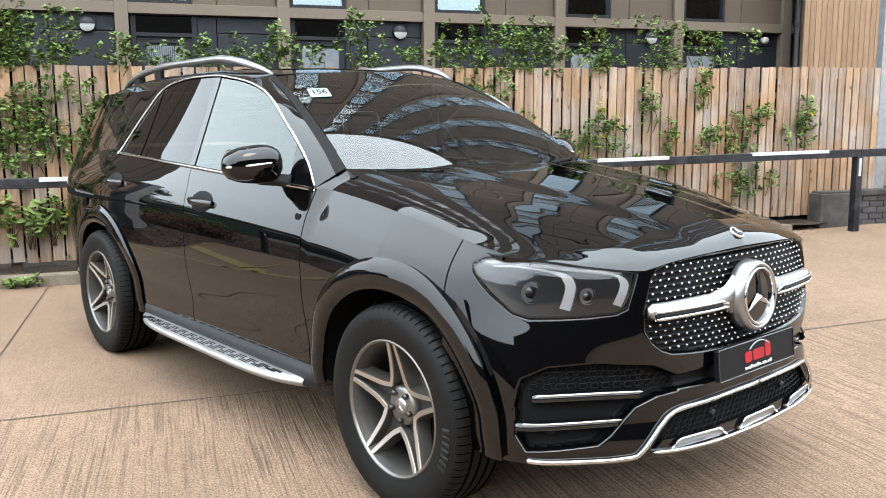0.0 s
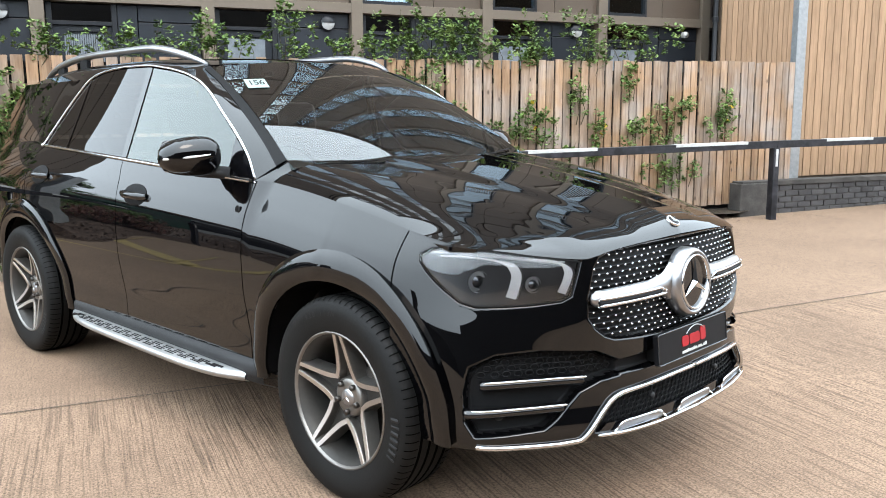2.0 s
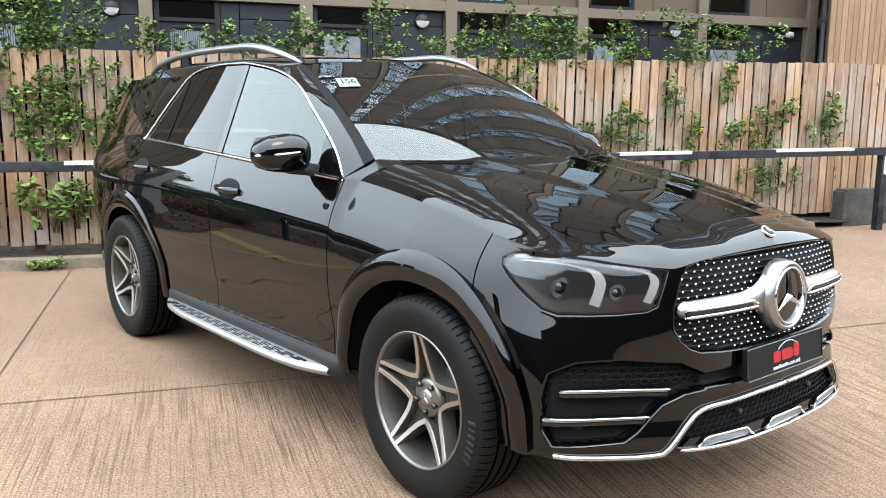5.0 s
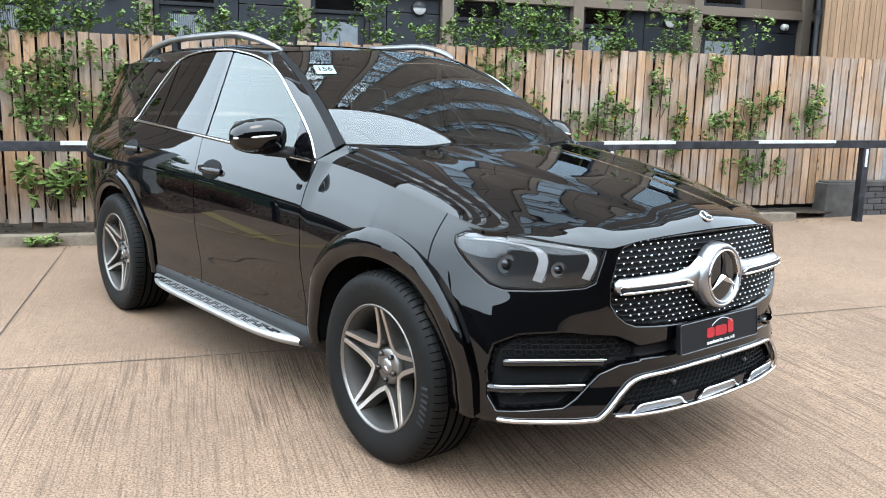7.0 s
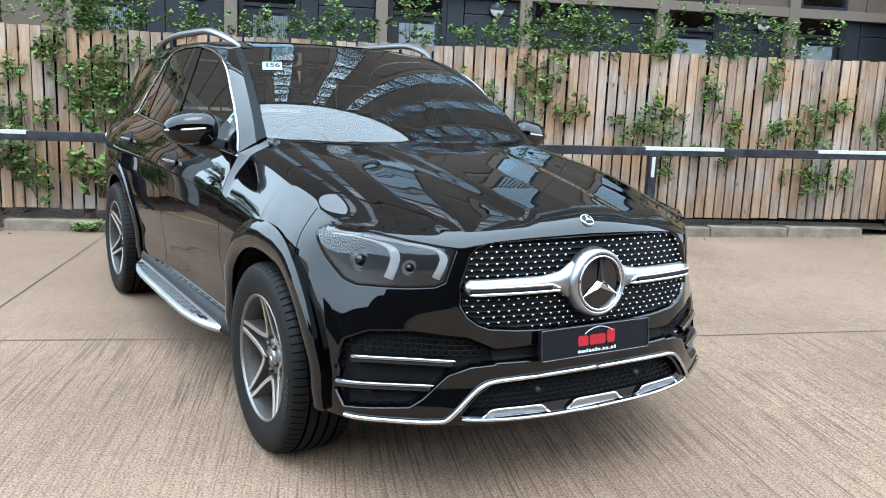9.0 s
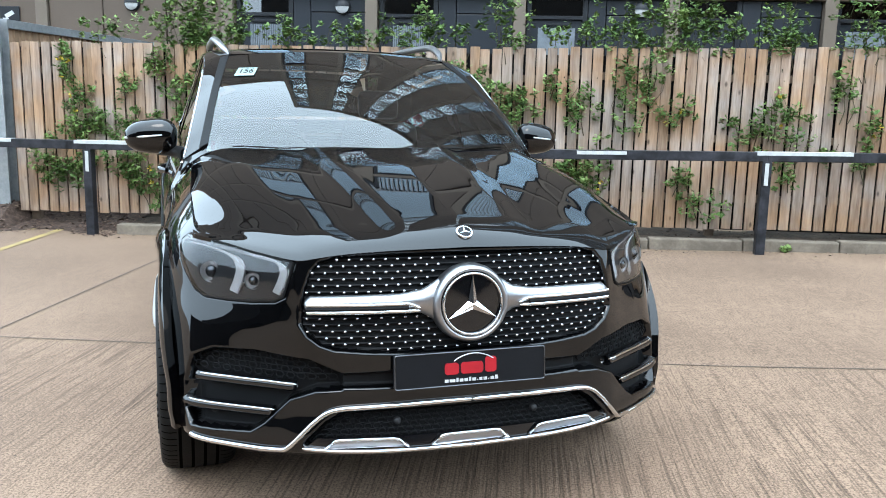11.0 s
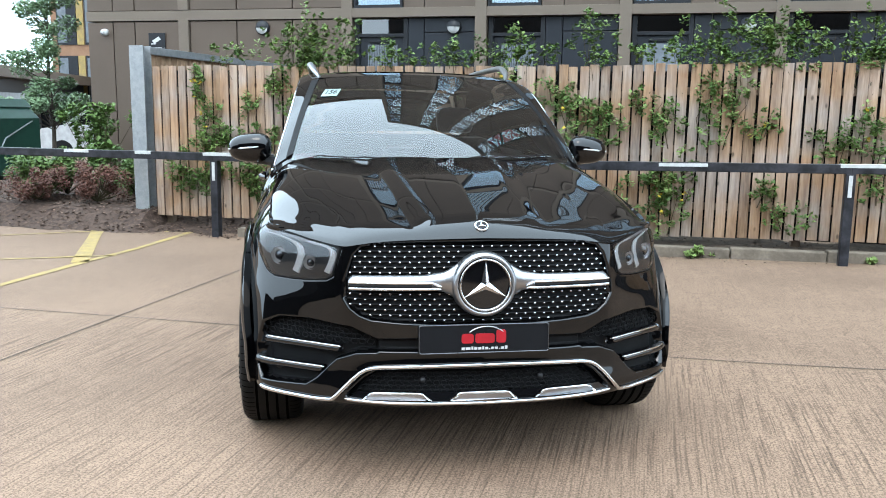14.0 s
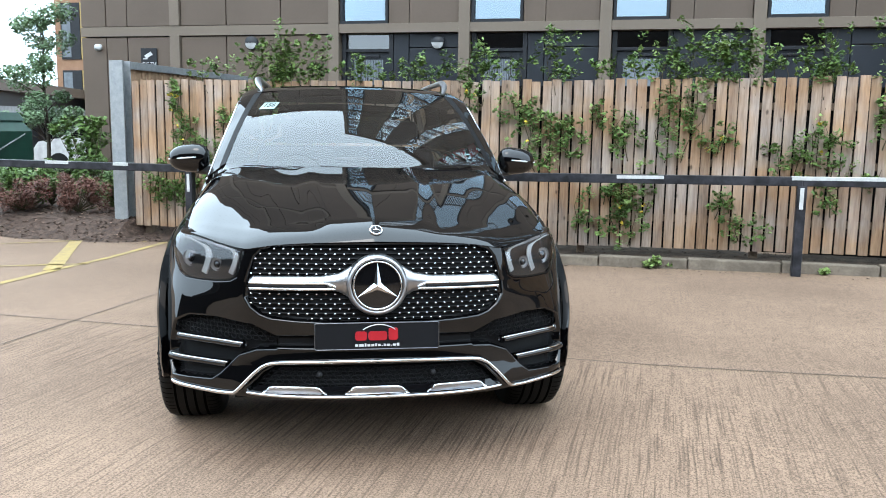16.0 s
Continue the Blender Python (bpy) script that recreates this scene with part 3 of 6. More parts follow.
GRILLE = [(-.1, .977), (.25, .974), (.36, .969), (.435, .963), (.478, .953), (.507, .922), (.526, .867), (.539, .82), (.542, .76), (.522, .724), (.484, .694), (.44, .678), (.34, .669), (.2, .662), (-.1, .658)]
LAMP_UP = [(.556, .950), (.60, .956), (.662, .966), (.74, .981), (.80, .990), (.865, .995), (.935, .987), (.972, .968)]
LAMP_DOWN = [(.588, .838), (.615, .821), (.68, .811), (.755, .806), (.822, .805), (.86, .820), (.915, .880), (.968, .946)]
LAMP = LAMP_UP + LAMP_DOWN[::-1]
FOG = [(.42, .595), (.52, .640), (.68, .652), (.80, .642), (.865, .605), (.895, .52), (.90, .43), (.88, .385), (.70, .40), (.66, .43), (.58, .515), (.50, .545), (.42, .55)]
INTAKE = [(-.1, .475), (.30, .475), (.42, .470), (.47, .44), (.52, .39), (.535, .372), (.3, .362), (-.1, .360)]
SLOT = [(-.1, .61), (.42, .595), (.42, .555), (-.1, .555)]


def nose_grid(m, n):
    b = np.linspace(0, 1, n)[None, :]
    q = np.linspace(0, 1.0, m)[:, None]
    top = np.interp(q * 1.05, [0, .26, .36, .435, .49, .545, .66, .74, .85, .90, 1.05], [.987, .982, .977, .970, .962, .954, .967, .983, 1.000, 1.012, 1.038])
    z = .335 + (top - .335) * b
    q = q * (.8 + (-.268 - cap_y(.8, z)))
    P = lamp_flow(q, z)
    nrm = outward(P)
    sink = .030 * inside(GRILLE, q, z) + .055 * inside(FOG, q, z) + .05 * inside(INTAKE, q, z) + .012 * inside(LAMP, q, z) + .03 * inside(SLOT, q, z)
    sink = np.minimum(sink, .06)
    dark = (inside(GRILLE, q, z) > .5) | (inside(FOG, q, z) > .5) | (inside(INTAKE, q, z) > .5) | (inside(SLOT, q, z) > .5)
    return P - sink[..., None] * nrm, dark


NP, ND = nose_grid(330, 190)
NP, ND = both_sides(NP), np.concatenate([ND[:0:-1], ND], 0)
slot = (ND[:-1, :-1] & ND[1:, 1:]).astype(int).ravel()
bumper = panel("front_bumper", NP, PAINT, car, "gloss black bumper with dark air intakes", slots=slot, mats=[PAINT, MATTE])

# flanks
rear_gap = pw([.40, .55, .75, .863, .975, 1.09, 1.257], [2.46, 2.475, 2.62, 2.80, 2.94, 2.957, 2.909])
b_gap = pw([.40, .98, 1.10, 1.20, 1.26], [1.758, 1.760, 1.775, 1.812, 1.81])
trim_z = lambda y: belt_z(y) - .014
door_low = lambda y: .40 + 0 * y
zshare = lambda b: .40 + b * .80
doors = []
for s in (True, False):
    panel("front_wing", columns(-.262, .632, lambda y: np.maximum(.40, arch_f(y, .545, .53)), rim_z, 70, 40), PAINT, car, mirrored=s)
    fd = panel("front_door", columns(.638, lambda b: b_gap(.40 + b * .80) - .003, door_low, trim_z, 50, 50), PAINT, car, mirrored=s)
    rd = panel("rear_door", columns(lambda b: b_gap(.40 + b * .80) + .003, lambda b: rear_gap(.40 + b * .85) - .003, door_low, trim_z, 50, 50), PAINT, car, mirrored=s)
    doors.append((s, fd, rd))
    a, b = np.linspace(0, 1, 50)[:, None], np.linspace(0, 1, 50)[None]
    zz = .38 + b * (1.262 - .38)
    y0 = rear_gap(np.clip(zz, .40, 1.257)) + .003
    yy = y0 + (3.94 - y0) * a
    zz = np.maximum(zz + 0 * a, np.minimum(arch_r(yy, .53, .52), trim_z(yy) - .02 * (1 - b)))
    panel("rear_wing", np.stack([side_x(yy, zz), yy, zz], -1), PAINT, car, mirrored=s)
    # pillar behind the side glass
    bb = np.linspace(0, 1, 30)[None]
    z2 = 1.262 + bb * (1.64 - 1.262)
    yf = np.interp(z2, [1.262, 1.423, 1.537, 1.631, 1.66], [2.905, 2.762, 2.632, 2.497, 2.42])
    yr = np.interp(z2, [1.262, 1.45, 1.64], [3.94, 3.84, 3.66])
    y2 = yf + (yr - yf) * np.linspace(0, 1, 40)[:, None]
    panel("rear_pillar", np.stack([side_x(y2, z2 + 0 * y2), y2, z2 + 0 * y2], -1), PAINT, car, mirrored=s)
    # windscreen pillar and the frame over the doors
    u = np.linspace(0, 1, 90)
    yd = np.interp(u, [0, .5, .85, 1], [.645, 1.42, 2.30, 2.50])
    D = np.stack([side_x(yd, dlo_top(yd) + .004), yd, dlo_top(yd) + .004], -1)
    wy = np.interp(u, [0, .44, .5, .85, 1], [.575, 1.40, 1.50, 2.45, 2.85])
    E0 = np.stack([np.interp(wy, [.575, 1.40], [.752, .605]), wy, 1.247 + (wy - .575) / (1.40 - .575) * (1.672 - 1.247) + .035 * np.sin(np.pi * np.clip((wy - .575) / .825, 0, 1))], -1)
    E1 = np.stack([roof_x(wy), wy, roof_z(wy)], -1)
    k = step01(1.36, 1.46, wy)[:, None]
    E = E0 * (1 - k) + E1 * k
    b3 = np.linspace(0, 1, 10)[None, :, None]
    F = D[:, None] * (1 - b3) + E[:, None] * b3
    F += outward(F) * (.004 * np.sin(np.pi * b3))
    panel("door_frame", F, PAINT, car, mirrored=s)
    panel("screen_seal", F[:40, 6:10], MATTE, car, "black rubber strip beside the windscreen", lip=.004, raised=.004, mirrored=s)
    # roof side behind the frame
    y4 = np.linspace(2.85, 3.85, 30)
    yl = np.linspace(2.50, 3.66, 30)
    zl = np.interp(yl, [2.50, 3.66], [1.635, 1.640])
    A4, B4 = np.stack([side_x(yl, zl), yl, zl], -1), np.stack([roof_x(y4), y4, roof_z(y4)], -1)
    F = A4[:, None] * (1 - b3) + B4[:, None] * b3
    panel("roof_side", F, PAINT, car, mirrored=s)
    # corner between bonnet, wing and windscreen pillar
    t5 = np.linspace(.88, 1.0, 12)
    CA = np.stack([.835 * t5 + .002, .384 + .18 * t5 ** 2, 1.226 - .010 * t5 ** 2 - .058 * t5 ** 14], -1)
    t6 = np.linspace(0, 1, 12)[:, None]
    CB = np.array([.752, .590, 1.250]) * (1 - t6) + np.array([float(side_x(.66, 1.165)) + .002, .655, 1.166]) * t6
    b5 = np.linspace(0, 1, 8)[None, :, None]
    panel("pillar_foot", CA[:, None] * (1 - b5) + CB[:, None] * b5, PAINT, car, lip=0.0, mirrored=s)
    # glass
    low = lambda y: belt_z(y) + .004
    high = lambda y: np.maximum(dlo_top(y) - .010, low(y) + .003)
    for nm, ya, yb, mt, of in (("door_window", .672, lambda b: 1.742 + .055 * (1 - b), DOOR_GLASS, fd), ("door_window", lambda b: 1.80 + .055 * (1 - b), lambda b: 2.46 + .10 * (1 - b), PRIVACY, rd), ("quarter_window", lambda b: 2.475 + .10 * (1 - b), 2.882, PRIVACY, rd)):
        panel(nm, columns(ya, yb, low, high, 50, 24), mt, of, "dark privacy glass" if mt is PRIVACY else "clear door glass", lip=0.0, raised=-.006, mirrored=s)
    panel("centre_pillar", columns(lambda b: 1.745 + .055 * (1 - b), lambda b: 1.797 + .055 * (1 - b), low, high, 8, 20), PIANO, car, raised=-.002, mirrored=s)
    panel("window_divider", columns(lambda b: 2.46 + .10 * (1 - b), lambda b: 2.475 + .10 * (1 - b), low, high, 6, 20), PIANO, rd, raised=-.002, mirrored=s)
    panel("mirror_triangle", columns(.655, .86, low, high, 16, 12), PIANO, fd, raised=-.003, mirrored=s)
    # chrome round the side glass
    sg = -1 if s else 1
    yt = np.r_[np.linspace(.648, .9, 16), np.linspace(.92, 2.4, 60), np.linspace(2.42, 2.905, 26)]
    zt = dlo_top(yt)
    loop = np.stack([sg * (side_x(yt, zt) - .002 - .004 * (1 - step01(.9, 1.4, yt))), yt, zt], -1)
    part("window_trim", *tube(loop, .0068, 8), CHROME, car, "chrome strip over the side windows", True)
    yb_ = np.linspace(2.905, .648, 70)
    zb_ = belt_z(yb_) - .004
    part("belt_trim", *tube(np.stack([sg * (side_x(yb_, zb_) + .003), yb_, zb_], -1), .0095, 8), CHROME, car, "chrome strip under the side windows", True)

# windscreen, roof, tail
def screen_grid(m, n):
    a, b = np.linspace(-1, 1, m)[:, None], np.linspace(-.07, 1, n)[None]
    x0, x1 = .755 * a, .605 * a
    y0, z0 = .385 + .185 * a ** 2, 1.228 + .019 * a ** 2
    y1, z1 = 1.275 + .125 * a ** 2, 1.705 - .033 * a ** 2
    bulge = .036 * np.sin(np.pi * np.maximum(b, 0))
    return np.stack([x0 + (x1 - x0) * b, y0 + (y1 - y0) * b - .45 * bulge, z0 + (z1 - z0) * b + .89 * bulge], -1)


windscreen = panel("windscreen", screen_grid(60, 40), WINDSCREEN, car, "windscreen with a small numbered sticker", lip=0.0)
a, b = np.linspace(-1, 1, 50)[:, None], np.linspace(0, 1, 70)[None]
yr0 = 1.280 + .125 * a ** 2
yy = yr0 + (3.85 - yr0) * b
xx = roof_x(yy) * a
zz = roof_mid(yy) - (roof_mid(yy) - roof_z(yy)) * np.abs(a) ** 2.4
roof = panel("roof", np.stack([xx, yy, zz], -1), PAINT, car)
P = np.stack([xx, yy, zz], -1)[6:-6, 6:52]
panel("panoramic_roof_glass", P, PIANO, roof, "dark glass roof panel", lip=.003, raised=.004)
tail_y = pw([.34, .5, .7, .9, 1.1, 1.27, 1.45, 1.62, 1.66], [3.86, 4.02, 4.05, 4.04, 4.02, 3.98, 3.87, 3.76, 3.80])
a, z = np.linspace(-1, 1, 40)[:, None], np.linspace(.34, 1.64, 50)[None]
edge_x = np.interp(z, [.34, .6, 1.0, 1.27, 1.45, 1.64], [.80, .86, .84, .76, .66, .575])
P = np.stack([edge_x * a, tail_y(z) - .14 * np.abs(a) ** 3, z + 0 * a], -1)
panel("tailgate", P[:, 20:36], PAINT, car)
panel("rear_bumper", P[:, :21], PAINT, car)
panel("rear_window", P[:, 36:47], PRIVACY, car, "dark rear window", lip=0)
panel("tailgate_top", P[:, 46:], PIANO, car)
for s in (-1, 1):
    vs, fs = box(-.20, .20, -.03, .02, -.05, .06, .02)
    m = Matrix.Translation((s * .66, 3.965, 1.02)) @ pose(0, 0, 0, 0, 0, -s * 18)
    part("tail_lamp", *moved((vs, fs), m), RED, car, "red tail lamp", True)

# inner shell under the panels, and the floor pan
yy, zz = np.linspace(-.30, 3.86, 90)[:, None], np.linspace(.34, 1.15, 20)[None]
for s in (True, False):
    P = np.stack([side_x(yy, zz + 0 * yy) - .05, yy + 0 * zz, zz + 0 * yy], -1)
    keep = ((zz + 0 * yy) < rim_z(yy) - .10) & ((zz + 0 * yy) > arch_f(yy, .50, .48)) & ((zz + 0 * yy) > arch_r(yy, .50, .48)) | ((np.abs(yy - .04) > .5) & (np.abs(yy - 3.01) > .5) & (zz < rim_z(yy) - .10))
    Q = P * ([-1, 1, 1] if s else [1, 1, 1])
    fs = [f for f, k in zip(grid_faces(*Q.shape[:2]), (keep[:-1, :-1] & keep[1:, 1:]).ravel()) if k]
    part("inner_shell", Q.reshape(-1, 3), fs, MATTE, car, "", True)
boxpart("underbody", (-.62, .62, -.55, 3.75, .24, .34), MATTE, car)
boxpart("engine_bay", (-.55, .55, -.68, .35, .34, .98), MATTE, car)
for yc in (0.04, 3.01):
    for s in (-1, 1):
        th = np.linspace(math.radians(-2), math.radians(182), 30)
        out = []
        for k, X in enumerate((.55, .925)):
            out += [(s * X, yc + .50 * math.cos(t), .38 + .485 * math.sin(t)) for t in th]
        fs = [[i, i + 1, 30 + i + 1, 30 + i] for i in range(29)] + [list(range(30))]
        part("arch_liner", out, fs, MATTE, car)


def flare(ycen, mirrored):
    """Painted wheel arch lip, a rounded band between two ellipses."""
    th = np.linspace(math.radians(-4), math.radians(184), 70)[:, None]
    w = np.linspace(0, 1, 9)[None]
    ry, rz = .487 + (.578 - .487) * w, .452 + (.568 - .452) * w
    y, z = ycen + ry * np.cos(th), .38 + rz * np.sin(th)
    x = side_x(np.maximum(y, -.20), np.clip(z, .36, 1.0)) + .024 * np.sin(np.pi * np.clip(w * .90 + .05, 0, 1)) ** .5 - .010 * step01(-.25, -.55, y)
    return panel("wheel_arch", np.stack([x, y, z], -1), PAINT, car, lip=.03, mirrored=mirrored)


for s in (True, False):
    flare(.04, s)
    flare(3.01, s)

# sill and running board
for s in (-1, 1):
    ys = np.linspace(.56, 2.47, 30)
    prof = [(.90, .415), (.932, .405), (.945, .375), (.940, .315), (.86, .275)]
    vs = [(s * (X - .02 * (abs(y - 1.5) > .92)), y, z) for y in ys for X, z in prof]
    fs = grid_faces(30, 5)
    part("sill", vs, fs if s > 0 else [f[::-1] for f in fs], PLASTIC, car, "dark grey plastic sill", True)
    board = new("running_board")
    board.parent = car
    tagged(board, "brushed aluminium side step with black rubber slots")
    ys = np.linspace(.66, 2.42, 50)
    out = .948 + .092 * (1 - np.abs((ys - 1.54) / .88) ** 5)
    top = [[(s * .925, y, .352), (s * (o - .012), y, .346), (s * o, y, .336), (s * o, y, .318), (s * (o - .02), y, .305), (s * .915, y, .305)] for y, o in zip(ys, out)]
    part("step_tread", [p for r in top for p in r], grid_faces(50, 6), STEP, board, "", True)
    for k in range(14):
        y = .80 + k * .108
        for j in range(4):
            o = .948 + .092 * (1 - abs((y + .03 - 1.54) / .88) ** 5)
            x0 = .964 + j * (o - .018 - .964) / 4
            x1 = x0 + .0070
            sh = (j // 2) * .034
            if y + sh + .078 < 2.36:
                part("rubber_slot", *box(min(s * x0, s * x1), max(s * x0, s * x1), y + sh, y + sh + .078, .336, .3515 - .0007 * j, .0015), RUBBER, board)

# grille
grille = new("grille")
grille.parent = car
tagged(grille, "black diamond grille with chrome studs and a silver bar")
stud = bpy.data.meshes.new("stud")
bm = bmesh.new()
bmesh.ops.create_uvsphere(bm, u_segments=8, v_segments=5, radius=.0044)
bm.to_mesh(stud)
bm.free()
stud.materials.append(STUD)
stud.transform(Matrix.Diagonal((1.25, 1, 1.0, 1)))
stud.polygons.foreach_set("use_smooth", [True] * len(stud.polygons))
for k, z in enumerate(np.arange(.672, .99, .0205)):
    for j in range(-14, 15):
        X = (j + .5 * (k % 2)) * .0385
        qa, za = np.array([abs(X)]), np.array([z])
        if abs(X) < .56 and inside(GRILLE, qa, za)[0] > .9 and np.hypot(X, z - .816) > .14 and not (.775 < z < .855):
            ob = new("chrome_stud", stud)
            ob.parent = grille
            ob.location = (X, float(cap_y(abs(X), z)) + .012, z)
    xs = np.linspace(-.53, .53, 60)
    xs = xs[inside(GRILLE, np.abs(xs), 0 * xs + z) > .6]
    if len(xs) > 4:
        part("grille_bar", *tube(np.stack([xs, cap_y(np.abs(xs), 0 * xs + z) + .022, 0 * xs + z], -1), .004, 5), MATTE, grille)


def on_nose(X, z, off=0.0):
    return (X, float(cap_y(abs(X), z)) - off, z)


for s in (-1, 1):
    # silver wing either side of the badge, with a chrome blade under it
    rows = []
    for t in np.linspace(0, 1, 24):
        X = .10 + (.528 - .10) * t
        h = .5 * np.interp(t, [0, .12, .3, 1], [.150, .082, .058, .056])
        zc = .824 - .004 * t
        y = float(cap_y(X, .82))
        if t == 1:
            h *= .5
        rows.append([(s * X, y + .01, zc + h), (s * X, y - .012, zc + h - .006), (s * X, y - .020, zc), (s * X, y - .012, zc - h + .006), (s * X, y + .01, zc - h)])
    fs = grid_faces(24, 5) + [[23 * 5 + i for i in range(5)]]
    part("silver_wing", [p for r in rows for p in r], fs, SATIN, grille, "satin silver bar", True)
    xs = np.linspace(.17, .525, 20)
    part("chrome_blade", *tube([(s * X, float(cap_y(X, .80)) - .020, .8005) for X in xs], [.002] + [.0065] * 18 + [.006], 8), CHROME, grille, "chrome blade", True)
    part("chrome_blade", *tube([(s * X, float(cap_y(X, .80)) - .0195, .8235 - .014 * max(0, (.205 - X) / .035)) for X in xs], [.002] + [.0055] * 18 + [.005], 8), CHROME, grille, "chrome blade", True)
    part("blade_shadow", *tube([(s * X, float(cap_y(X, .80)) - .0185, .8125) for X in xs[2:]], .0062, 6), MATTE, grille)
badge = new("round_badge")
badge.parent = grille
tagged(badge, "large round badge with a three-armed chrome figure")
BY = float(cap_y(0, .816)) - .002
ring = lambda r0, r1, d0, d1: lathe([(r0, d0), (r0 + .3 * (r1 - r0), d1), (r0 + .7 * (r1 - r0), d1), (r1, d0)], 64, "z")
turn = Matrix.Translation((0, BY, .816)) @ pose(0, 0, 0, 90 - 4, 0, 0) @ Matrix.Scale(.90, 4)
part("badge_collar", *moved(lathe([(.118, .028), (.121, .043), (.130, .043), (.140, .026), (.144, .0), (.144, -.02)], 64, "z"), turn), SATIN, badge, "satin silver collar", True)
part("badge_ring", *moved(lathe([(.1055, .030), (.106, .044), (.110, .048), (.1145, .044), (.115, .03)], 64, "z"), turn), CHROME, badge, "chrome ring", True)
part("badge_disc", *moved(([(0, 0, .036)] + [(.119 * math.cos(t), .119 * math.sin(t), .031) for t in np.linspace(0, 2 * math.pi, 48, False)], [[0, 1 + i, 1 + (i + 1) % 48] for i in range(48)]), turn), PIANO, badge)


def tri_star(R, w, h, base):
    vs, fs = [(0, 0, base + h)], []
    for k in range(3):
        t = math.radians(90 + 120 * k)
        tip, lft, rgt = (R * math.cos(t), R * math.sin(t)), (w * math.cos(t + math.pi / 3), w * math.sin(t + math.pi / 3)), (w * math.cos(t - math.pi / 3), w * math.sin(t - math.pi / 3))
        i = len(vs)
        vs += [(*tip, base + .002), (*lft, base), (*rgt, base)]
        fs += [[0, i, i + 1], [0, i + 2, i]]
    return vs, fs


part("badge_star", *moved(tri_star(.107, .0195, .013, .038), turn), CHROME, badge, "three chrome arms")
emb = new("bonnet_emblem")
emb.parent = bonnet
tagged(emb, "small round chrome emblem")
turn2 = Matrix.Translation((0, -.806, 1.038)) @ pose(0, 0, 0, 34, 0, 0)
part("emblem_disc", *moved(lathe([(0.0, .002), (.024, .003), (.027, .004), (.029, .001), (.029, -.004)], 32, "z"), turn2), CHROME, emb, "", True)
part("emblem_field", *moved(lathe([(0.0, .0045), (.022, .0045), (.0225, .002)], 32, "z"), turn2), SLATE_FRAME, emb, "", True)
part("emblem_star", *moved(tri_star(.023, .0045, .003, .005), turn2), CHROME, emb)

# number plate: plain bars in place of the dealer's lettering
plate = new("number_plate")
plate.parent = car
tagged(plate, "charcoal show plate with a red mark and white bar")
PM = Matrix.Translation((0, -.905, .605)) @ pose(0, 0, 0, -6, 0, 0)
def rounded(w, h, r, n=5):
    pts = []
    for cx, cz, t0 in ((w - r, h - r, 0), (-w + r, h - r, 90), (-w + r, -h + r, 180), (w - r, -h + r, 270)):
        pts += [(cx + r * math.cos(math.radians(t0 + 90 * k / n)), cz + r * math.sin(math.radians(t0 + 90 * k / n))) for k in range(n + 1)]
    return pts
part("plate_board", *moved(prism(rounded(.26, .0565, .008), -.006, .012), PM), PLATE, plate)
part("plate_edge", *moved(tube([(x, -.007, z) for x, z in rounded(.2585, .055, .008)], .0026, 6, 1, True), PM), LAMP_DARK, plate, "thin grey rim")
for x0, x1, z0, z1 in ((-.092, -.044, -.018, .020), (-.037, .040, -.018, .020), (.047, .086, -.018, .034)):
    part("red_bar", *moved(prism([(x + (x0 + x1) / 2, z + (z0 + z1) / 2) for x, z in rounded((x1 - x0) / 2, (z1 - z0) / 2, .010)], -.0085, -.005), PM), RED, plate)
arc = [(-.060 + .135 * t, .026 + .022 * math.sin(math.pi * t) ** .8) for t in np.linspace(0, 1, 14)]
part("silver_arc", *moved(tube([(x, -.0085, z) for x, z in arc], .0022, 6), PM), SATIN, plate)
wx = -.092
for k, bw in enumerate((.012, .019, .007, .012, .012, .007, .012, .004, .010, .012, .004, .012, .010)):
    tall_ = .010 if k in (2, 5, 12) else .0075 if k not in (7, 10) else .003
    part("white_bar", *moved(prism([(wx, -.043), (wx + bw, -.043), (wx + bw, -.043 + tall_ * 1.25), (wx, -.043 + tall_ * 1.25)], -.0085, -.005), PM), WHITE, plate)
    wx += bw + .0042
boxpart("plate_mount", (-.24, .24, -.895, -.83, .555, .645), MATTE, plate)

# chrome fins in the side intakes, honeycomb, lower trim
def nose_line(pts, n=40, off=.0):
    q = np.interp(np.linspace(0, 1, n), np.linspace(0, 1, len(pts)), [p[0] for p in pts])
    z = np.interp(np.linspace(0, 1, n), np.linspace(0, 1, len(pts)), [p[1] for p in pts])
    P = lamp_flow(q, z)
    P[:, 1] -= off
    return P


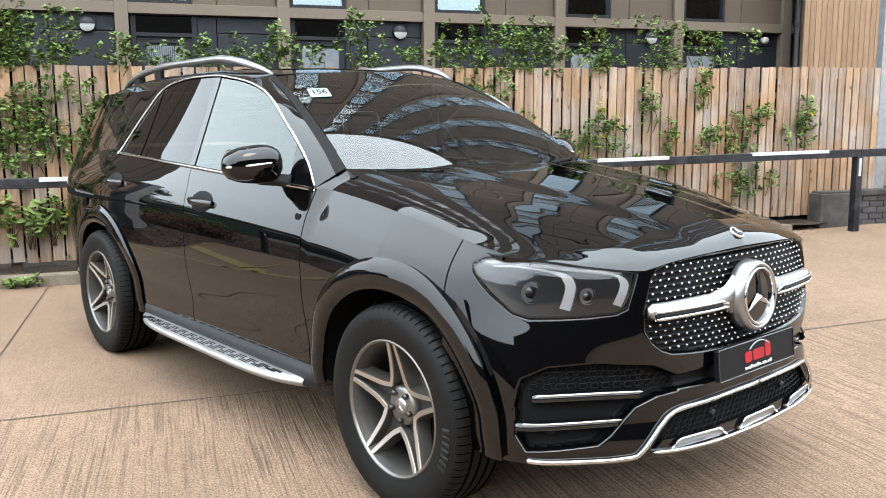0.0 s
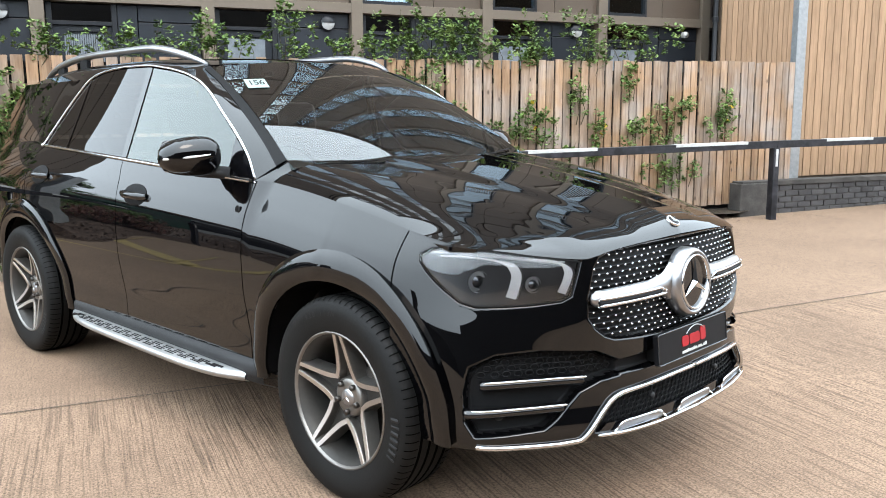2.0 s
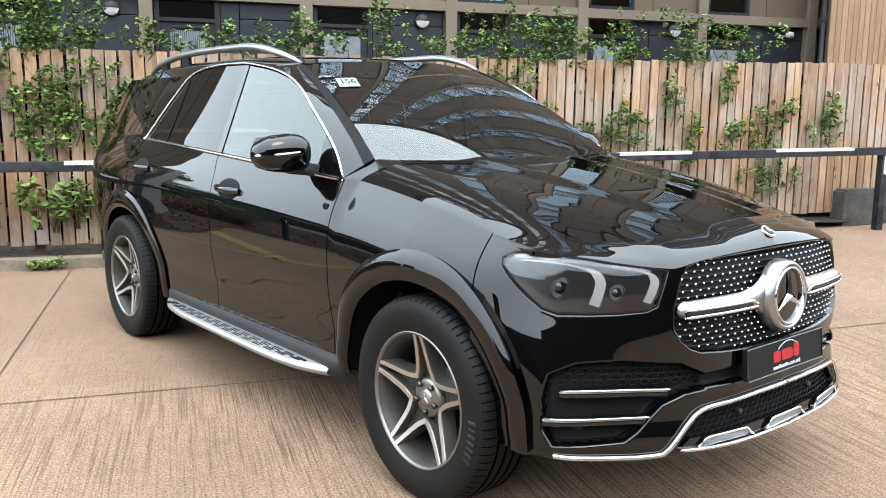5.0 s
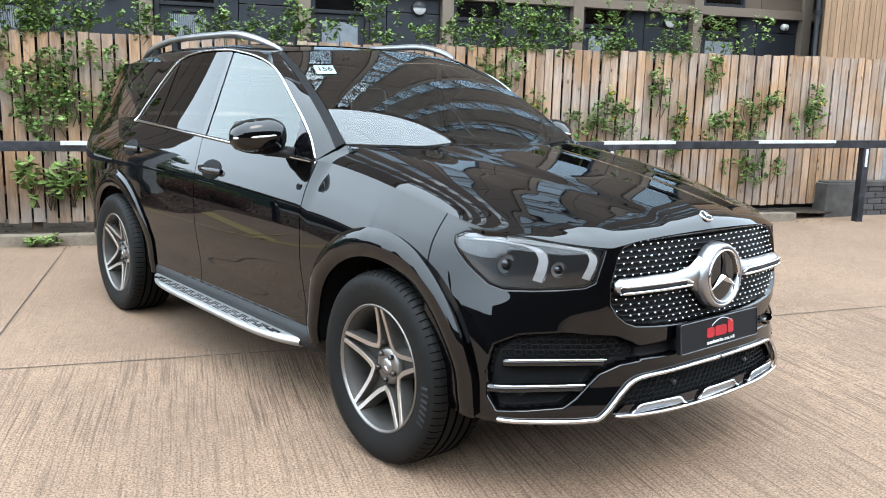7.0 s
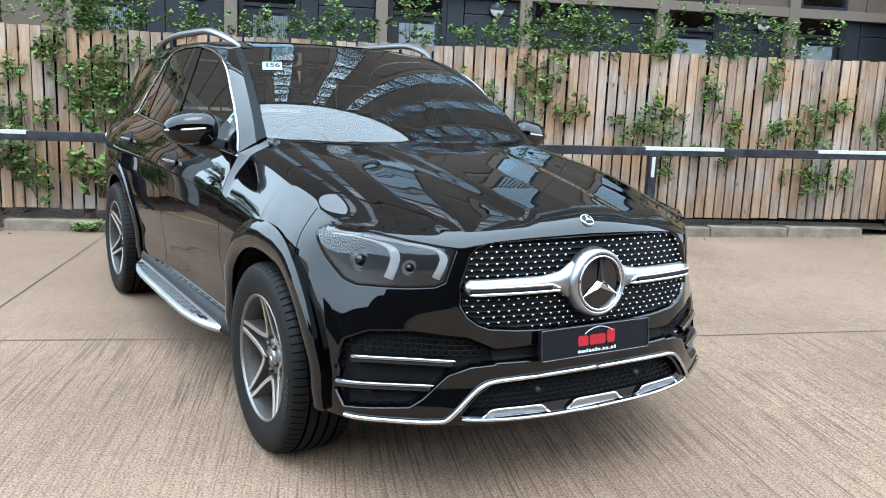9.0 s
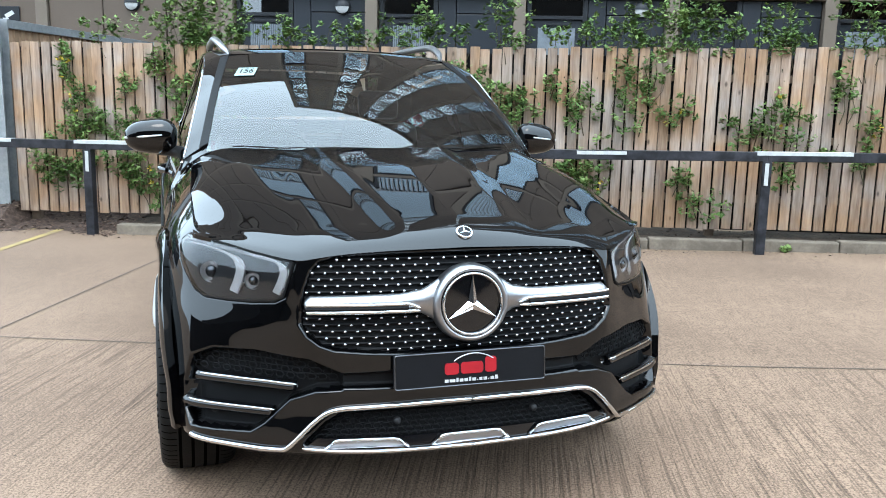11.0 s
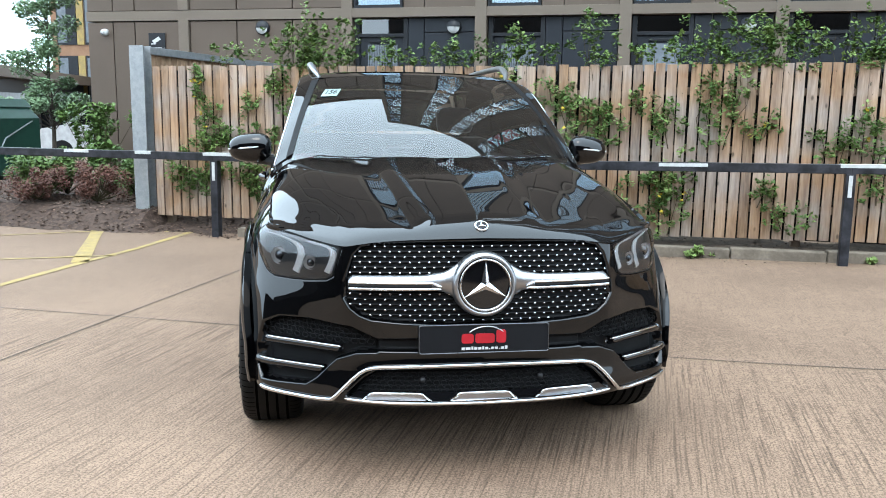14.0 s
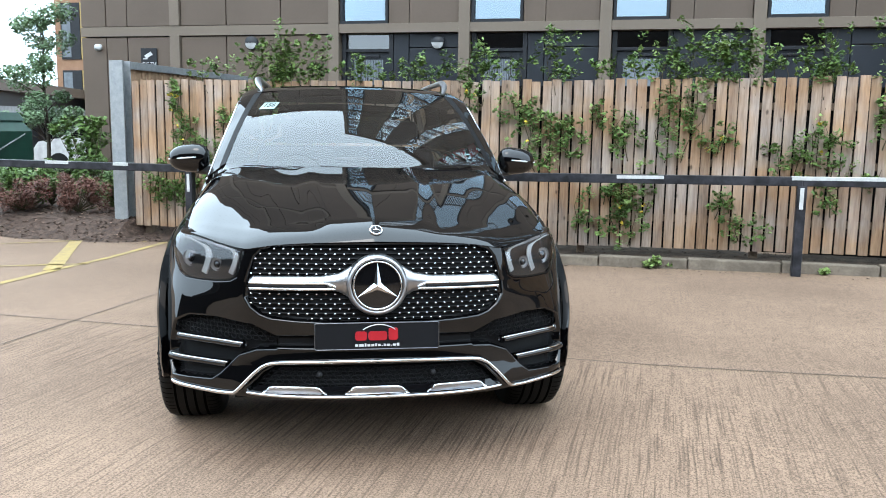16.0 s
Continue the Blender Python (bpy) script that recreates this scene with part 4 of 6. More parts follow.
for s in (-1, 1):
    S = np.array([s, 1, 1])
    for pts in ([(.555, .562), (.66, .563), (.75, .562), (.838, .560)], [(.622, .473), (.71, .472), (.80, .470), (.885, .467)]):
        L = nose_line(pts, 30, .004) * S
        part("chrome_fin", *tube(L, [.0015] + [.0042] * 28 + [.0015], 8), CHROME, bumper, "thin chrome strip", True)
        L2 = nose_line(pts, 30, -.018) * S - [0, 0, .012]
        part("fin_blade", *tube(L2, .018, 8, 1.3), PIANO, bumper, "", True)
    pts = [(.885, .350), (.87, .348), (.83, .346), (.75, .344), (.66, .343), (.607, .348), (.595, .352), (.575, .372), (.55, .40), (.515, .437), (.48, .468), (.455, .481), (.43, .487), (.40, .490), (.30, .494), (.15, .497), (0, .498)]
    L = nose_line(pts, 90, .010) * S
    part("chrome_lip", *tube(L, [.003] + [.0085] * 89, 8), CHROME, bumper, "chrome lower bumper trim", True)
    L = nose_line([(.545, .362), (.40, .356), (.2, .352), (0, .351)], 40, .014) * S
    part("chrome_lip", *tube(L, [.002] + [.0065] * 39, 8), CHROME, bumper, "chrome lower bumper trim", True)
    # honeycomb of the intake
    combs = []
    for zi in np.arange(.578, .65, .019):
        k = int(round(zi / .019))
        for qi in np.arange(.44 + (k % 2) * .016, .96, .032):
            if inside(FOG, np.array([qi]), np.array([zi]))[0] > .95:
                c = lamp_flow(np.array([qi]), np.array([zi]))[0] * S
                t = lamp_flow(np.array([qi + .01]), np.array([zi]))[0] * S - c
                t /= np.linalg.norm(t)
                hexa = [c + t * .015 * math.cos(math.radians(60 * i)) + np.array([0, 0, .0105 * math.sin(math.radians(60 * i))]) + [0, .038, 0] for i in range(6)]
                combs.append(tube(hexa, .0028, 4, 1, True))
    tagged(part("honeycomb", *join(*combs), MATTE, bumper, "", True), "black honeycomb mesh", kind="stuff")
combs = []
for zi in np.arange(.385, .47, .017):
    k = int(round(zi / .017))
    for xi in np.arange(-.50 + (k % 2) * .015, .50, .03):
        if inside(INTAKE, np.array([abs(xi)]), np.array([zi]))[0] > .95:
            c = np.array([xi, float(cap_y(abs(xi), zi)) + .034, zi])
            combs.append(tube([c + [.014 * math.cos(math.radians(60 * i)), 0, .0095 * math.sin(math.radians(60 * i))] for i in range(6)], .0026, 4, 1, True))
tagged(part("lower_honeycomb", *join(*combs), MATTE, bumper, "", True), "black honeycomb mesh", kind="stuff")
# skid plate with three bright blades
a, b = np.linspace(-1, 1, 50)[:, None], np.linspace(0, 1, 8)[None]
X = a * (.545 - .05 * b)
zz = .352 + .040 * b
P = np.stack([X + 0 * b, cap_y(np.abs(X), .36 + 0 * zz) + .008 * b + .0, zz + 0 * a], -1)
panel("skid_plate", P, PIANO, bumper, lip=.02)
for x0 in (-.345, 0.0, .345):
    w = .135
    out = [(x0 - w, .360), (x0 + w, .360), (x0 + w - .035, .388), (x0 + w - .05, .391), (x0 - w + .05, .391), (x0 - w + .035, .388)]
    yb = float(cap_y(abs(x0), .37)) - .012
    part("skid_blade", *tube([(x, float(cap_y(abs(x), .36)) - .006, z) for x, z in out], .0055, 6, 1, True), CHROME, bumper, "bright blade", True)
    part("skid_blade_face", [(x, float(cap_y(abs(x), .36)) - .005, z) for x, z in out], [list(range(6))], SATIN, bumper)
for X, z in ((-.24, .435), (.24, .435), (-.80, .44), (.80, .44)):
    y = float(cap_y(abs(X), z)) + (.02 if abs(X) < .5 else .03)
    part("parking_sensor", *moved(lathe([(0, -.006), (.010, -.006), (.012, 0), (.012, .01)], 16, "z"), Matrix.Translation((X, y, z)) @ pose(0, 0, 0, -90, 0, 0)), PLASTIC, bumper, "", True)

# headlamps
for s in (-1, 1):
    S = np.array([s, 1, 1])
    lamp = new("headlamp")
    lamp.parent = car
    tagged(lamp, "clear headlamp with two bright light guides")
    a, b = np.linspace(0, 1, 50), np.linspace(0, 1, 20)[None]
    lerp = lambda pts, k: np.interp(a, np.linspace(0, 1, 8), [p[k] for p in pts])[:, None]
    q, z = lerp(LAMP_DOWN, 0) * (1 - b) + lerp(LAMP_UP, 0) * b, lerp(LAMP_DOWN, 1) * (1 - b) + lerp(LAMP_UP, 1) * b
    P = lamp_flow(q, z)
    swell = np.sin(np.pi * np.linspace(0, 1, 50)) [:, None, None] ** .5 * np.sin(np.pi * np.linspace(0, 1, 20))[None, :, None]
    panel("lens", P + outward(P) * (.003 + .010 * swell), LAMP_GLASS, lamp, lip=.004, mirrored=s < 0)
    panel("lamp_housing", P, LAMP_BLACK, lamp, lip=.0, raised=-.010, mirrored=s < 0)
    rim = np.concatenate([P[:, 0], P[::-1, -1]]) * S
    part("lamp_seal", *tube(rim, .004, 6, 1, True), MATTE, lamp)
    sunk = lambda q, z, d: (lamp_flow(np.array([q]), np.array([z]))[0] - np.array([.5 * d, -d, 0])) * S
    # light guides: a thin brow along the top that turns down into a broad hooked end
    for hook, w0, w1 in (([(.90, .968), (.85, .969), (.79, .963), (.745, .951), (.718, .934), (.711, .908), (.718, .875), (.734, .832)], .005, .024), ([(.68, .960), (.65, .956), (.62, .949), (.594, .936), (.586, .915), (.592, .890), (.610, .846)], .005, .020)):
        d = np.linspace(0, 1, 44)
        hq, hz = (pw(np.linspace(0, 1, len(hook)), [h_[i] for h_ in hook])(d) for i in range(2))
        tq, tz = np.gradient(hq), np.gradient(hz)
        tl = np.hypot(tq, tz) + 1e-9
        wd = (w0 + (w1 - w0) * step01(.38, .62, d))[:, None] * np.linspace(-.5, .5, 5)[None]
        G = lamp_flow(hq[:, None] + wd * (-tz / tl)[:, None], hz[:, None] + wd * (tq / tl)[:, None])
        panel("light_guide", G, DRL, lamp, "frosted white light guide", lip=.008, raised=-.001, mirrored=s < 0)
        G = lamp_flow(hq[14:, None] - .012 + .4 * wd[14:] * (-tz / tl)[14:, None], hz[14:, None] + .4 * wd[14:] * (tq / tl)[14:, None])
        panel("guide_edge", G, CHROME, lamp, "bright reflector edge", lip=.004, raised=-.004, mirrored=s < 0)
    for q, z, r in ((.80, .885, .034), (.675, .875, .026)):
        c = sunk(q, z, .006)
        part("projector", *moved(lathe([(0, -.004), (r * .6, -.001), (r * .8, .004), (r, -.002), (r * 1.1, .006)], 24, "z"), Matrix.Translation(c) @ pose(0, 0, 0, 90, 0, s * 25)), LAMP_IN, lamp, "", True)
        part("projector_lens", *moved(lathe([(0, .010), (r * .35, .008), (r * .62, .001)], 24, "z"), Matrix.Translation(c) @ pose(0, 0, 0, 90, 0, s * 25)), LAMP_DARK, lamp, "", True)
    panel("lamp_brow", P[6:44, 17:20], LAMP_IN, lamp, lip=.0, raised=-.007, mirrored=s < 0)

# wheels
def wheel_parts(root):
    """Wheel in its own place: hub at the origin, outer face towards -x."""
    R = .391
    tyre = part("tyre", *lathe([(.262, .125), (.290, .134), (.330, .139), (.362, .136), (.380, .122), (.389, .100), (R, .06), (R, 0), (R, -.06), (.389, -.100), (.380, -.122), (.362, -.136), (.330, -.139), (.290, -.134), (.262, -.125)], 72), RUBBER, root, "black rubber tyre", True)
    # grooves and cuts are near-black surface strips: the shade of their depth is painted
    for x in (-.066, -.022, .022, .066):
        part("tread_groove", *lathe([(R - .002, x - .006), (R + .0012, x - .0055), (R + .0012, x + .0055), (R - .002, x + .006)], 72), GROOVE_SHADE, tyre)
    cuts = []
    for k in range(76):
        w, dw = 2 * math.pi * k / 76, .0055
        for sg in (-1, 1):
            strip_ = []
            for x, r in ((.078, .3905), (.100, .3897), (.113, .3862), (.123, .3804), (.130, .3735)):
                strip_ += [(sg * x, (r + .0008) * math.cos(w + d), (r + .0008) * math.sin(w + d)) for d in (-dw, dw)]
            cuts.append((strip_, [[2 * i, 2 * i + 1, 2 * i + 3, 2 * i + 2] for i in range(4)]))
    tagged(part("tread_cut", *join(*cuts), GROOVE_SHADE, tyre), kind="stuff")
    for k, wb in enumerate((.8, .5, .8, .8, .7, .7, .5)):   # raised maker's mark as plain bars
        tb = math.radians(178 + 4.3 * k)
        part("sidewall_bar", *tube([(-.1395, r_ * math.cos(tb), r_ * math.sin(tb)) for r_ in (.312, .350)], .010 * wb, 5, .4), TYRE_MARK, tyre)
    # size marking on the sidewall
    for k, ch in enumerate("R20 113W"):
        if ch == " ":
            continue
        tcv = bpy.data.curves.new("tyre_mark", "FONT")
        tcv.body, tcv.size, tcv.align_x = ch, .030, "CENTER"
        tm = new("tmp_mark", tcv)
        me = bpy.data.meshes.new_from_object(tm.evaluated_get(bpy.context.evaluated_depsgraph_get()))
        bpy.data.objects.remove(tm)
        me.materials.clear()
        me.materials.append(TYRE_MARK)
        me.transform(pose(0, 0, 0, 3.9 * k - 27, 0, 0) @ pose(-.1412, 0, .322, 90, 0, -90))
        mk = new("tyre_mark", me)
        mk.parent = tyre
    part("barrel", *lathe([(.262, .125), (.235, .11), (.228, 0), (.232, -.09), (.247, -.118), (.262, -.127)], 64), WHEEL_SHADE, root, "", True)
    part("rim_flange", *lathe([(.243, -.100), (.250, -.123), (.2555, -.1285), (.2595, -.1285), (.263, -.120)], 72), ALLOY_DARK, root, "machined rim edge", True)
    part("brake_disc", *lathe([(.06, -.005), (.172, -.005), (.174, 0), (.172, .012), (.06, .012)], 48), IRON, root, "", True)
    part("caliper", *moved(box(-.04, .03, -.075, .075, .10, .20, .015), pose(0, 0, 0, 60, 0, 0)), IRON, root)
    part("wheel_back", *lathe([(0, .03), (.23, .03)], 40), MATTE, root)
    # five twin spokes
    for k in range(5):
        m = pose(0, 0, 0, 72 * k, 0, 0)
        spoke = new("spoke")
        spoke.parent = root
        for sg in (-1, 1):
            inner, outer_ = (sg * .040, .062), (sg * .0175, .252)
            face = []
            for t in np.linspace(0, 1, 10):
                cy, cz = inner[0] + (outer_[0] - inner[0]) * t + sg * .022 * (1 - t) ** 6, inner[1] + (outer_[1] - inner[1]) * t
                w = .0110 - .0020 * t
                xf = -.078 - .032 * t - .012 * t * t
                lo, hi = (w + .013 - .005 * t, w + .002) if sg < 0 else (w + .002, w + .013 - .005 * t)
                face.append([(xf + .060, cy - lo, cz), (xf + .004, cy - w - .001, cz), (xf, cy - w + .001, cz), (xf, cy + w - .001, cz), (xf + .004, cy + w + .001, cz), (xf + .060, cy + hi, cz)])
            vs = [p for r in face for p in r]
            fs = grid_faces(10, 6)
            sl = [1 if i % 5 == 2 else 0 for i in range(len(fs))]
            v2 = [(m @ Vector(v))[:] for v in vs]
            part("spoke_arm", v2, fs, [ALLOY_DARK, ALLOY_FACE], spoke, "grey spoke with machined face", False, sl)
        web = [(-.044, -.040, .062), (-.044, .040, .062), (-.070, .018, .246), (-.070, -.018, .246)]
        part("spoke_web", [(m @ Vector(v))[:] for v in web], [[0, 1, 2, 3]], WHEEL_SHADE, spoke)
        c = m @ pose(0, 0, 0, 36, 0, 0) @ Vector((-.070, 0, .056))
        part("wheel_bolt", *moved(lathe([(0, -.018), (.010, -.018), (.0115, -.012), (.0115, .01)], 12), Matrix.Translation(c)), IRON, root, "", True)
    part("hub", *lathe([(.078, -.03), (.075, -.066), (.062, -.074), (.045, -.072), (.034, -.074)], 40), ALLOY_DARK, root, "", True)
    cap = part("centre_cap", *lathe([(0, -.082), (.026, -.081), (.030, -.079), (.034, -.073)], 32), SATIN, root, "round silver centre cap", True)
    part("cap_star", *moved(tri_star(.024, .005, .003, 0), Matrix.Translation((-.0825, 0, 0)) @ pose(0, 0, 0, 0, -90, 0) @ pose(0, 0, 0, 0, 0, -90)), CHROME, cap)


for nm, x, y, flip, steer in (("front_wheel", -.850, 0, False, STEER), ("rear_wheel", -.866, 2.995, False, 0), ("front_wheel", .850, 0, True, STEER), ("rear_wheel", .872, 2.995, True, 0)):
    w = new(nm)
    w.parent = car
    tagged(w, "twin five-spoke grey alloy wheel")
    wheel_parts(w)
    w.matrix_local = pose(x, y, .389, 0, 0, steer + (180 if flip else 0)) @ pose(0, 0, 0, 0 if nm == "front_wheel" else 20, 0, 0)

# mirrors
for s in (-1, 1):
    mir = new("door_mirror")
    mir.parent = car
    tagged(mir, "black door mirror with a chrome indicator strip")
    bm = bmesh.new()
    bmesh.ops.create_uvsphere(bm, u_segments=32, v_segments=20, radius=1)
    for v in bm.verts:
        x, y, z = v.co
        sx = math.copysign(abs(x) ** .75, x)
        sy = math.copysign(abs(y) ** .7, y) if y < 0 else min(y, .35) * 1.0
        sz = math.copysign(abs(z) ** .8, z)
        v.co = (s * (1.005 + .122 * sx), .905 + .085 * sy + .055 * (sx + 1) / 2, 1.262 + .083 * sz * (1 - .14 * sx) - .004 * sx)
    if s < 0:
        bmesh.ops.reverse_faces(bm, faces=bm.faces[:])
    vs, fs = [v.co[:] for v in bm.verts], [[v.index for v in f.verts] for f in bm.faces]
    bm.free()
    part("mirror_cap", vs, fs, PAINT, mir, "", True)
    part("mirror_glass", *moved(prism(rounded(.100, .068, .03), 0, .004), Matrix.Translation((s * 1.005, .965, 1.262)) @ pose(0, 0, 0, 0, 0, s * 14)), CHROME, mir)
    arc_ = [(s * (1.005 + .122 * t), .905 - .085 * math.cos(t * 1.35) ** .7 * .98 + .055 * (t + 1) / 2 - .004, 1.262 + .004 - .012 * t) for t in np.linspace(-.75, 1.0, 24)]
    part("indicator_strip", *tube(arc_, [.002] + list(np.linspace(.003, .0065, 22)) + [.004], 8), DRL, mir, "bright indicator strip", True)
    arm = [(s * .85, .86, 1.185), (s * .90, .90, 1.192), (s * .96, .93, 1.196), (s * 1.02, .94, 1.205)]
    part("mirror_arm", *tube(arm, [.030, .028, .026, .02], 10, 1.3), PLASTIC, mir, "", True)

# handles, filler dots, rails, wipers
for s, fd, rd in doors:
    sg = -1 if s else 1
    for of, y, z in ((fd, 1.575, 1.055), (rd, 2.755, 1.100)):
        x = float(side_x(y, z))
        h = new("door_handle")
        h.parent = of
        # raised matte black oval paints in the dark look of the handle recess
        rr_, th_ = np.linspace(0.02, 1, 8)[:, None], np.linspace(0, 2 * math.pi, 33)[None]
        cy_, cz_ = y + .112 * rr_ * np.cos(th_), z + .052 * rr_ * np.sin(th_)
        cup = np.stack([side_x(cy_, cz_) + .0075 - .005 * rr_ ** 6, cy_, cz_], -1)
        panel("handle_cup", cup, MATTE, h, "raised black oval for the shaded handle recess", lip=.0, mirrored=s)
        part("handle_bar", *tube([(sg * (x + .002), y - .110, z - .004), (sg * (x + .024), y - .088, z - .003), (sg * (x + .038), y - .02, z), (sg * (x + .036), y + .05, z + .002), (sg * (x + .022), y + .092, z + .003), (sg * (x + .002), y + .108, z + .004)], [.014, .018, .019, .019, .017, .012], 12, .8), PIANO, h, "", True)
    y, z = .69, 1.045
    part("round_pad", *moved(lathe([(0, .004), (.017, .004), (.019, .001)], 20, "x"), Matrix.Translation((sg * float(side_x(y, z)), y, z)) @ pose(0, 0, 0, 0, 0, 0 if sg > 0 else 180)), MATTE, fd, "small matte black pad")
    ys = np.linspace(1.42, 3.42, 60)
    t = (ys - 1.42) / 2.0
    arch = lambda q: 1 - (1 - np.clip(q, 0, 1)) ** 2.4
    rise = .064 * arch(t / .30) * arch((1 - t) / .36)
    rail = new("roof_rail")
    rail.parent = car
    tagged(rail, "satin aluminium roof rail")
    part("rail_bar", *tube(np.stack([sg * (roof_x(ys) - .012), ys, roof_z(ys) + rise], -1), .007 + .013 * arch(t / .16) * arch((1 - t) / .16), 12, 1.1), SATIN, rail, "", True)
    for yc in (2.72, 3.10):
        boxpart("rail_foot", (min(sg * (float(roof_x(yc)) - .025), sg * float(roof_x(yc))), max(sg * (float(roof_x(yc)) - .025), sg * float(roof_x(yc))), yc - .05, yc + .05, float(roof_z(yc)) - .01, float(roof_z(yc)) + .05), MATTE, rail)
SG = screen_grid(201, 101)
def on_screen(a_, b_, off):
    P = SG[int(round((a_ + 1) * 100)), int(round((b_ + .07) / 1.07 * 100))]
    return Vector(P) + Vector((0, -.45, .89)) * off
for a0_, a1_ in ((-.86, -.06), (.02, .86)):
    pts = [on_screen(a0_ + (a1_ - a0_) * t, -.025 + .035 * t, .010)[:] for t in np.linspace(0, 1, 12)]
    part("wiper", *tube(pts, .0034, 6), MATTE, car, "black windscreen wiper", True)
# sticker on the windscreen
stick = new("number_sticker")
stick.parent = windscreen
c, ex, ez = on_screen(-.83, .71, .004), on_screen(-.73, .71, .004) - on_screen(-.93, .71, .004), on_screen(-.83, .76, .004) - on_screen(-.83, .66, .004)
ex.normalize()
nz = ex.cross(ez).normalized()
ez = nz.cross(ex)
SM = Matrix((ex, ez, nz)).transposed().to_4x4()
SM.translation = c
part("sticker_paper", *moved(prism([(-.050, -.052), (.050, -.052), (.050, .052), (-.050, .052)], 0, .0012, "xy"), SM), STICKER, stick, "white paper label")
txt = bpy.data.curves.new("sticker_number", "FONT")
txt.body, txt.size, txt.align_x, txt.align_y = "156", .048, "CENTER", "CENTER"
txt.offset = .0012
tmp = new("tmp_text", txt)
dg = bpy.context.evaluated_depsgraph_get()
me = bpy.data.meshes.new_from_object(tmp.evaluated_get(dg))
bpy.data.objects.remove(tmp)
me.materials.clear()
me.materials.append(INK)
me.transform(SM @ Matrix.Translation((0, .004, .0022)) @ Matrix.Diagonal((1.1, 1.6, 1, 1)))
num = new("sticker_number", me)
num.parent = stick

# cabin
boxpart("dashboard", (-.70, .70, .62, 1.02, .80, 1.155), CABIN, car, "", .05)
boxpart("cabin_floor", (-.72, .72, .4, 3.7, .36, .42), CABIN, car)
boxpart("cabin_bulkhead", (-.74, .74, .40, .66, .42, 1.16), CABIN, car, "", .03)
boxpart("rear_seat", (-.62, .62, 2.35, 2.95, .42, 1.20), CABIN, car, "", .06)
wheel_ = new("steering_wheel")
wheel_.parent = car
SW = Matrix.Translation((-.37, 1.06, 1.12)) @ pose(0, 0, 0, 68, 0, 0)
part("wheel_rim", *moved(tube([(.185 * math.cos(t), .185 * math.sin(t), 0) for t in np.linspace(0, 2 * math.pi, 40, False)], .015, 8, 1, True), SW), CABIN, wheel_, "", True)
part("wheel_boss", *moved(lathe([(0, .02), (.06, .018), (.075, -.02)], 24, "z"), SW), CABIN, wheel_, "", True)
part("wheel_spoke", *moved(join(box(-.18, .18, -.02, .02, -.01, .008, .004), box(-.02, .02, -.18, 0, -.01, .008, .004)), SW), CABIN, wheel_)
for x in (-.37, .37):
    seat = new("front_seat")
    seat.parent = car
    part("seat_base", *box(x - .25, x + .25, 1.35, 1.88, .42, .72, .06), CABIN, seat, "", True)
    part("seat_back", *moved(box(-.25, .25, -.07, .07, -.02, .62, .06), Matrix.Translation((x, 1.85, .70)) @ pose(0, 0, 0, -14, 0, 0)), CABIN, seat, "", True)
    part("headrest", *moved(box(-.13, .13, -.05, .05, -.09, .09, .04), Matrix.Translation((x, 2.03, 1.42)) @ pose(0, 0, 0, -10, 0, 0)), CABIN, seat, "", True)

# ---- ground ----
BG = pose(0, 0, 0, 0, 0, -22.8)   # yard axes: x along the fence, y away from the car


def lift(x, y):
    """Height of the yard, which rises a little past the car's left side."""
    return 0.0175 * np.clip(np.asarray(x) - 1.3, 0, 12) * step01(1.2, 3.0, x)


gx = np.r_[-600, -150, -60, np.linspace(-30, 30, 61), 60, 150, 600]
gx_, gy_ = np.meshgrid(gx, gx, indexing="ij")
ground = part("ground", np.stack([gx_, gy_, lift(gx_, gy_)], -1).reshape(-1, 3), grid_faces(len(gx), len(gx)), CONCRETE, None, "", True)
tagged(ground, "brushed beige concrete yard with slab joints", "ground", kind="structure")


def strip(name, p0, p1, w, mat, label, category, h=.004):
    """A flat painted or filled line on the ground, from yard point p0 to p1."""
    p0, p1 = np.array(p0, float), np.array(p1, float)
    n = max(2, int(np.linalg.norm(p1 - p0) / .4))
    d = (p1 - p0) / np.linalg.norm(p1 - p0)
    s = np.array([-d[1], d[0]]) * w / 2
    vs = []
    for t in np.linspace(0, 1, n):
        c = p0 + (p1 - p0) * t
        wob = 1 + .10 * math.sin(9 * t * n) * (mat is YELLOW)
        for e in (s * wob, -s * wob):
            x, y = c + e
            vs.append((x, y, float(lift(x, y)) + h))
    return tagged(part(name, vs, [[2 * i, 2 * i + 1, 2 * i + 3, 2 * i + 2] for i in range(n - 1)], mat), label, category, kind="structure")


def yard(u, n):
    v = BG @ Vector((u, n, 0))
    return (v.x, v.y)


for n_ in (-8.9, -3.85, 1.16):
    strip("slab_joint", yard(-30, n_ - .49), yard(30, n_ + .59), .009, JOINT, "dark sealed joint between concrete slabs", "joint")
for u_ in (-7.3, -2.70, 1.9 + 5, 11.5):
    strip("slab_joint", yard(u_, -20), yard(u_, 4.9), .009, JOINT, "dark sealed joint between concrete slabs", "joint")
for p0, p1, w in (((-8.2, 8.55), (-2.35, 6.43), .055), ((-8, 5.15), (-3.10, 6.55), .05), ((-3.21, 6.62), (-2.86, 4.36), .15), ((-9, 3.90), (-2.60, 4.74), .05), ((-3.62, 2.30), (-2.82, 4.39), .085), ((-2.82, 4.40), (-2.47, 5.21), .08), ((-2.47, 5.22), (-2.08, 6.40), .075)):
    strip("yellow_line", p0, p1, w, YELLOW, "worn yellow parking line on concrete", "road marking", .005)

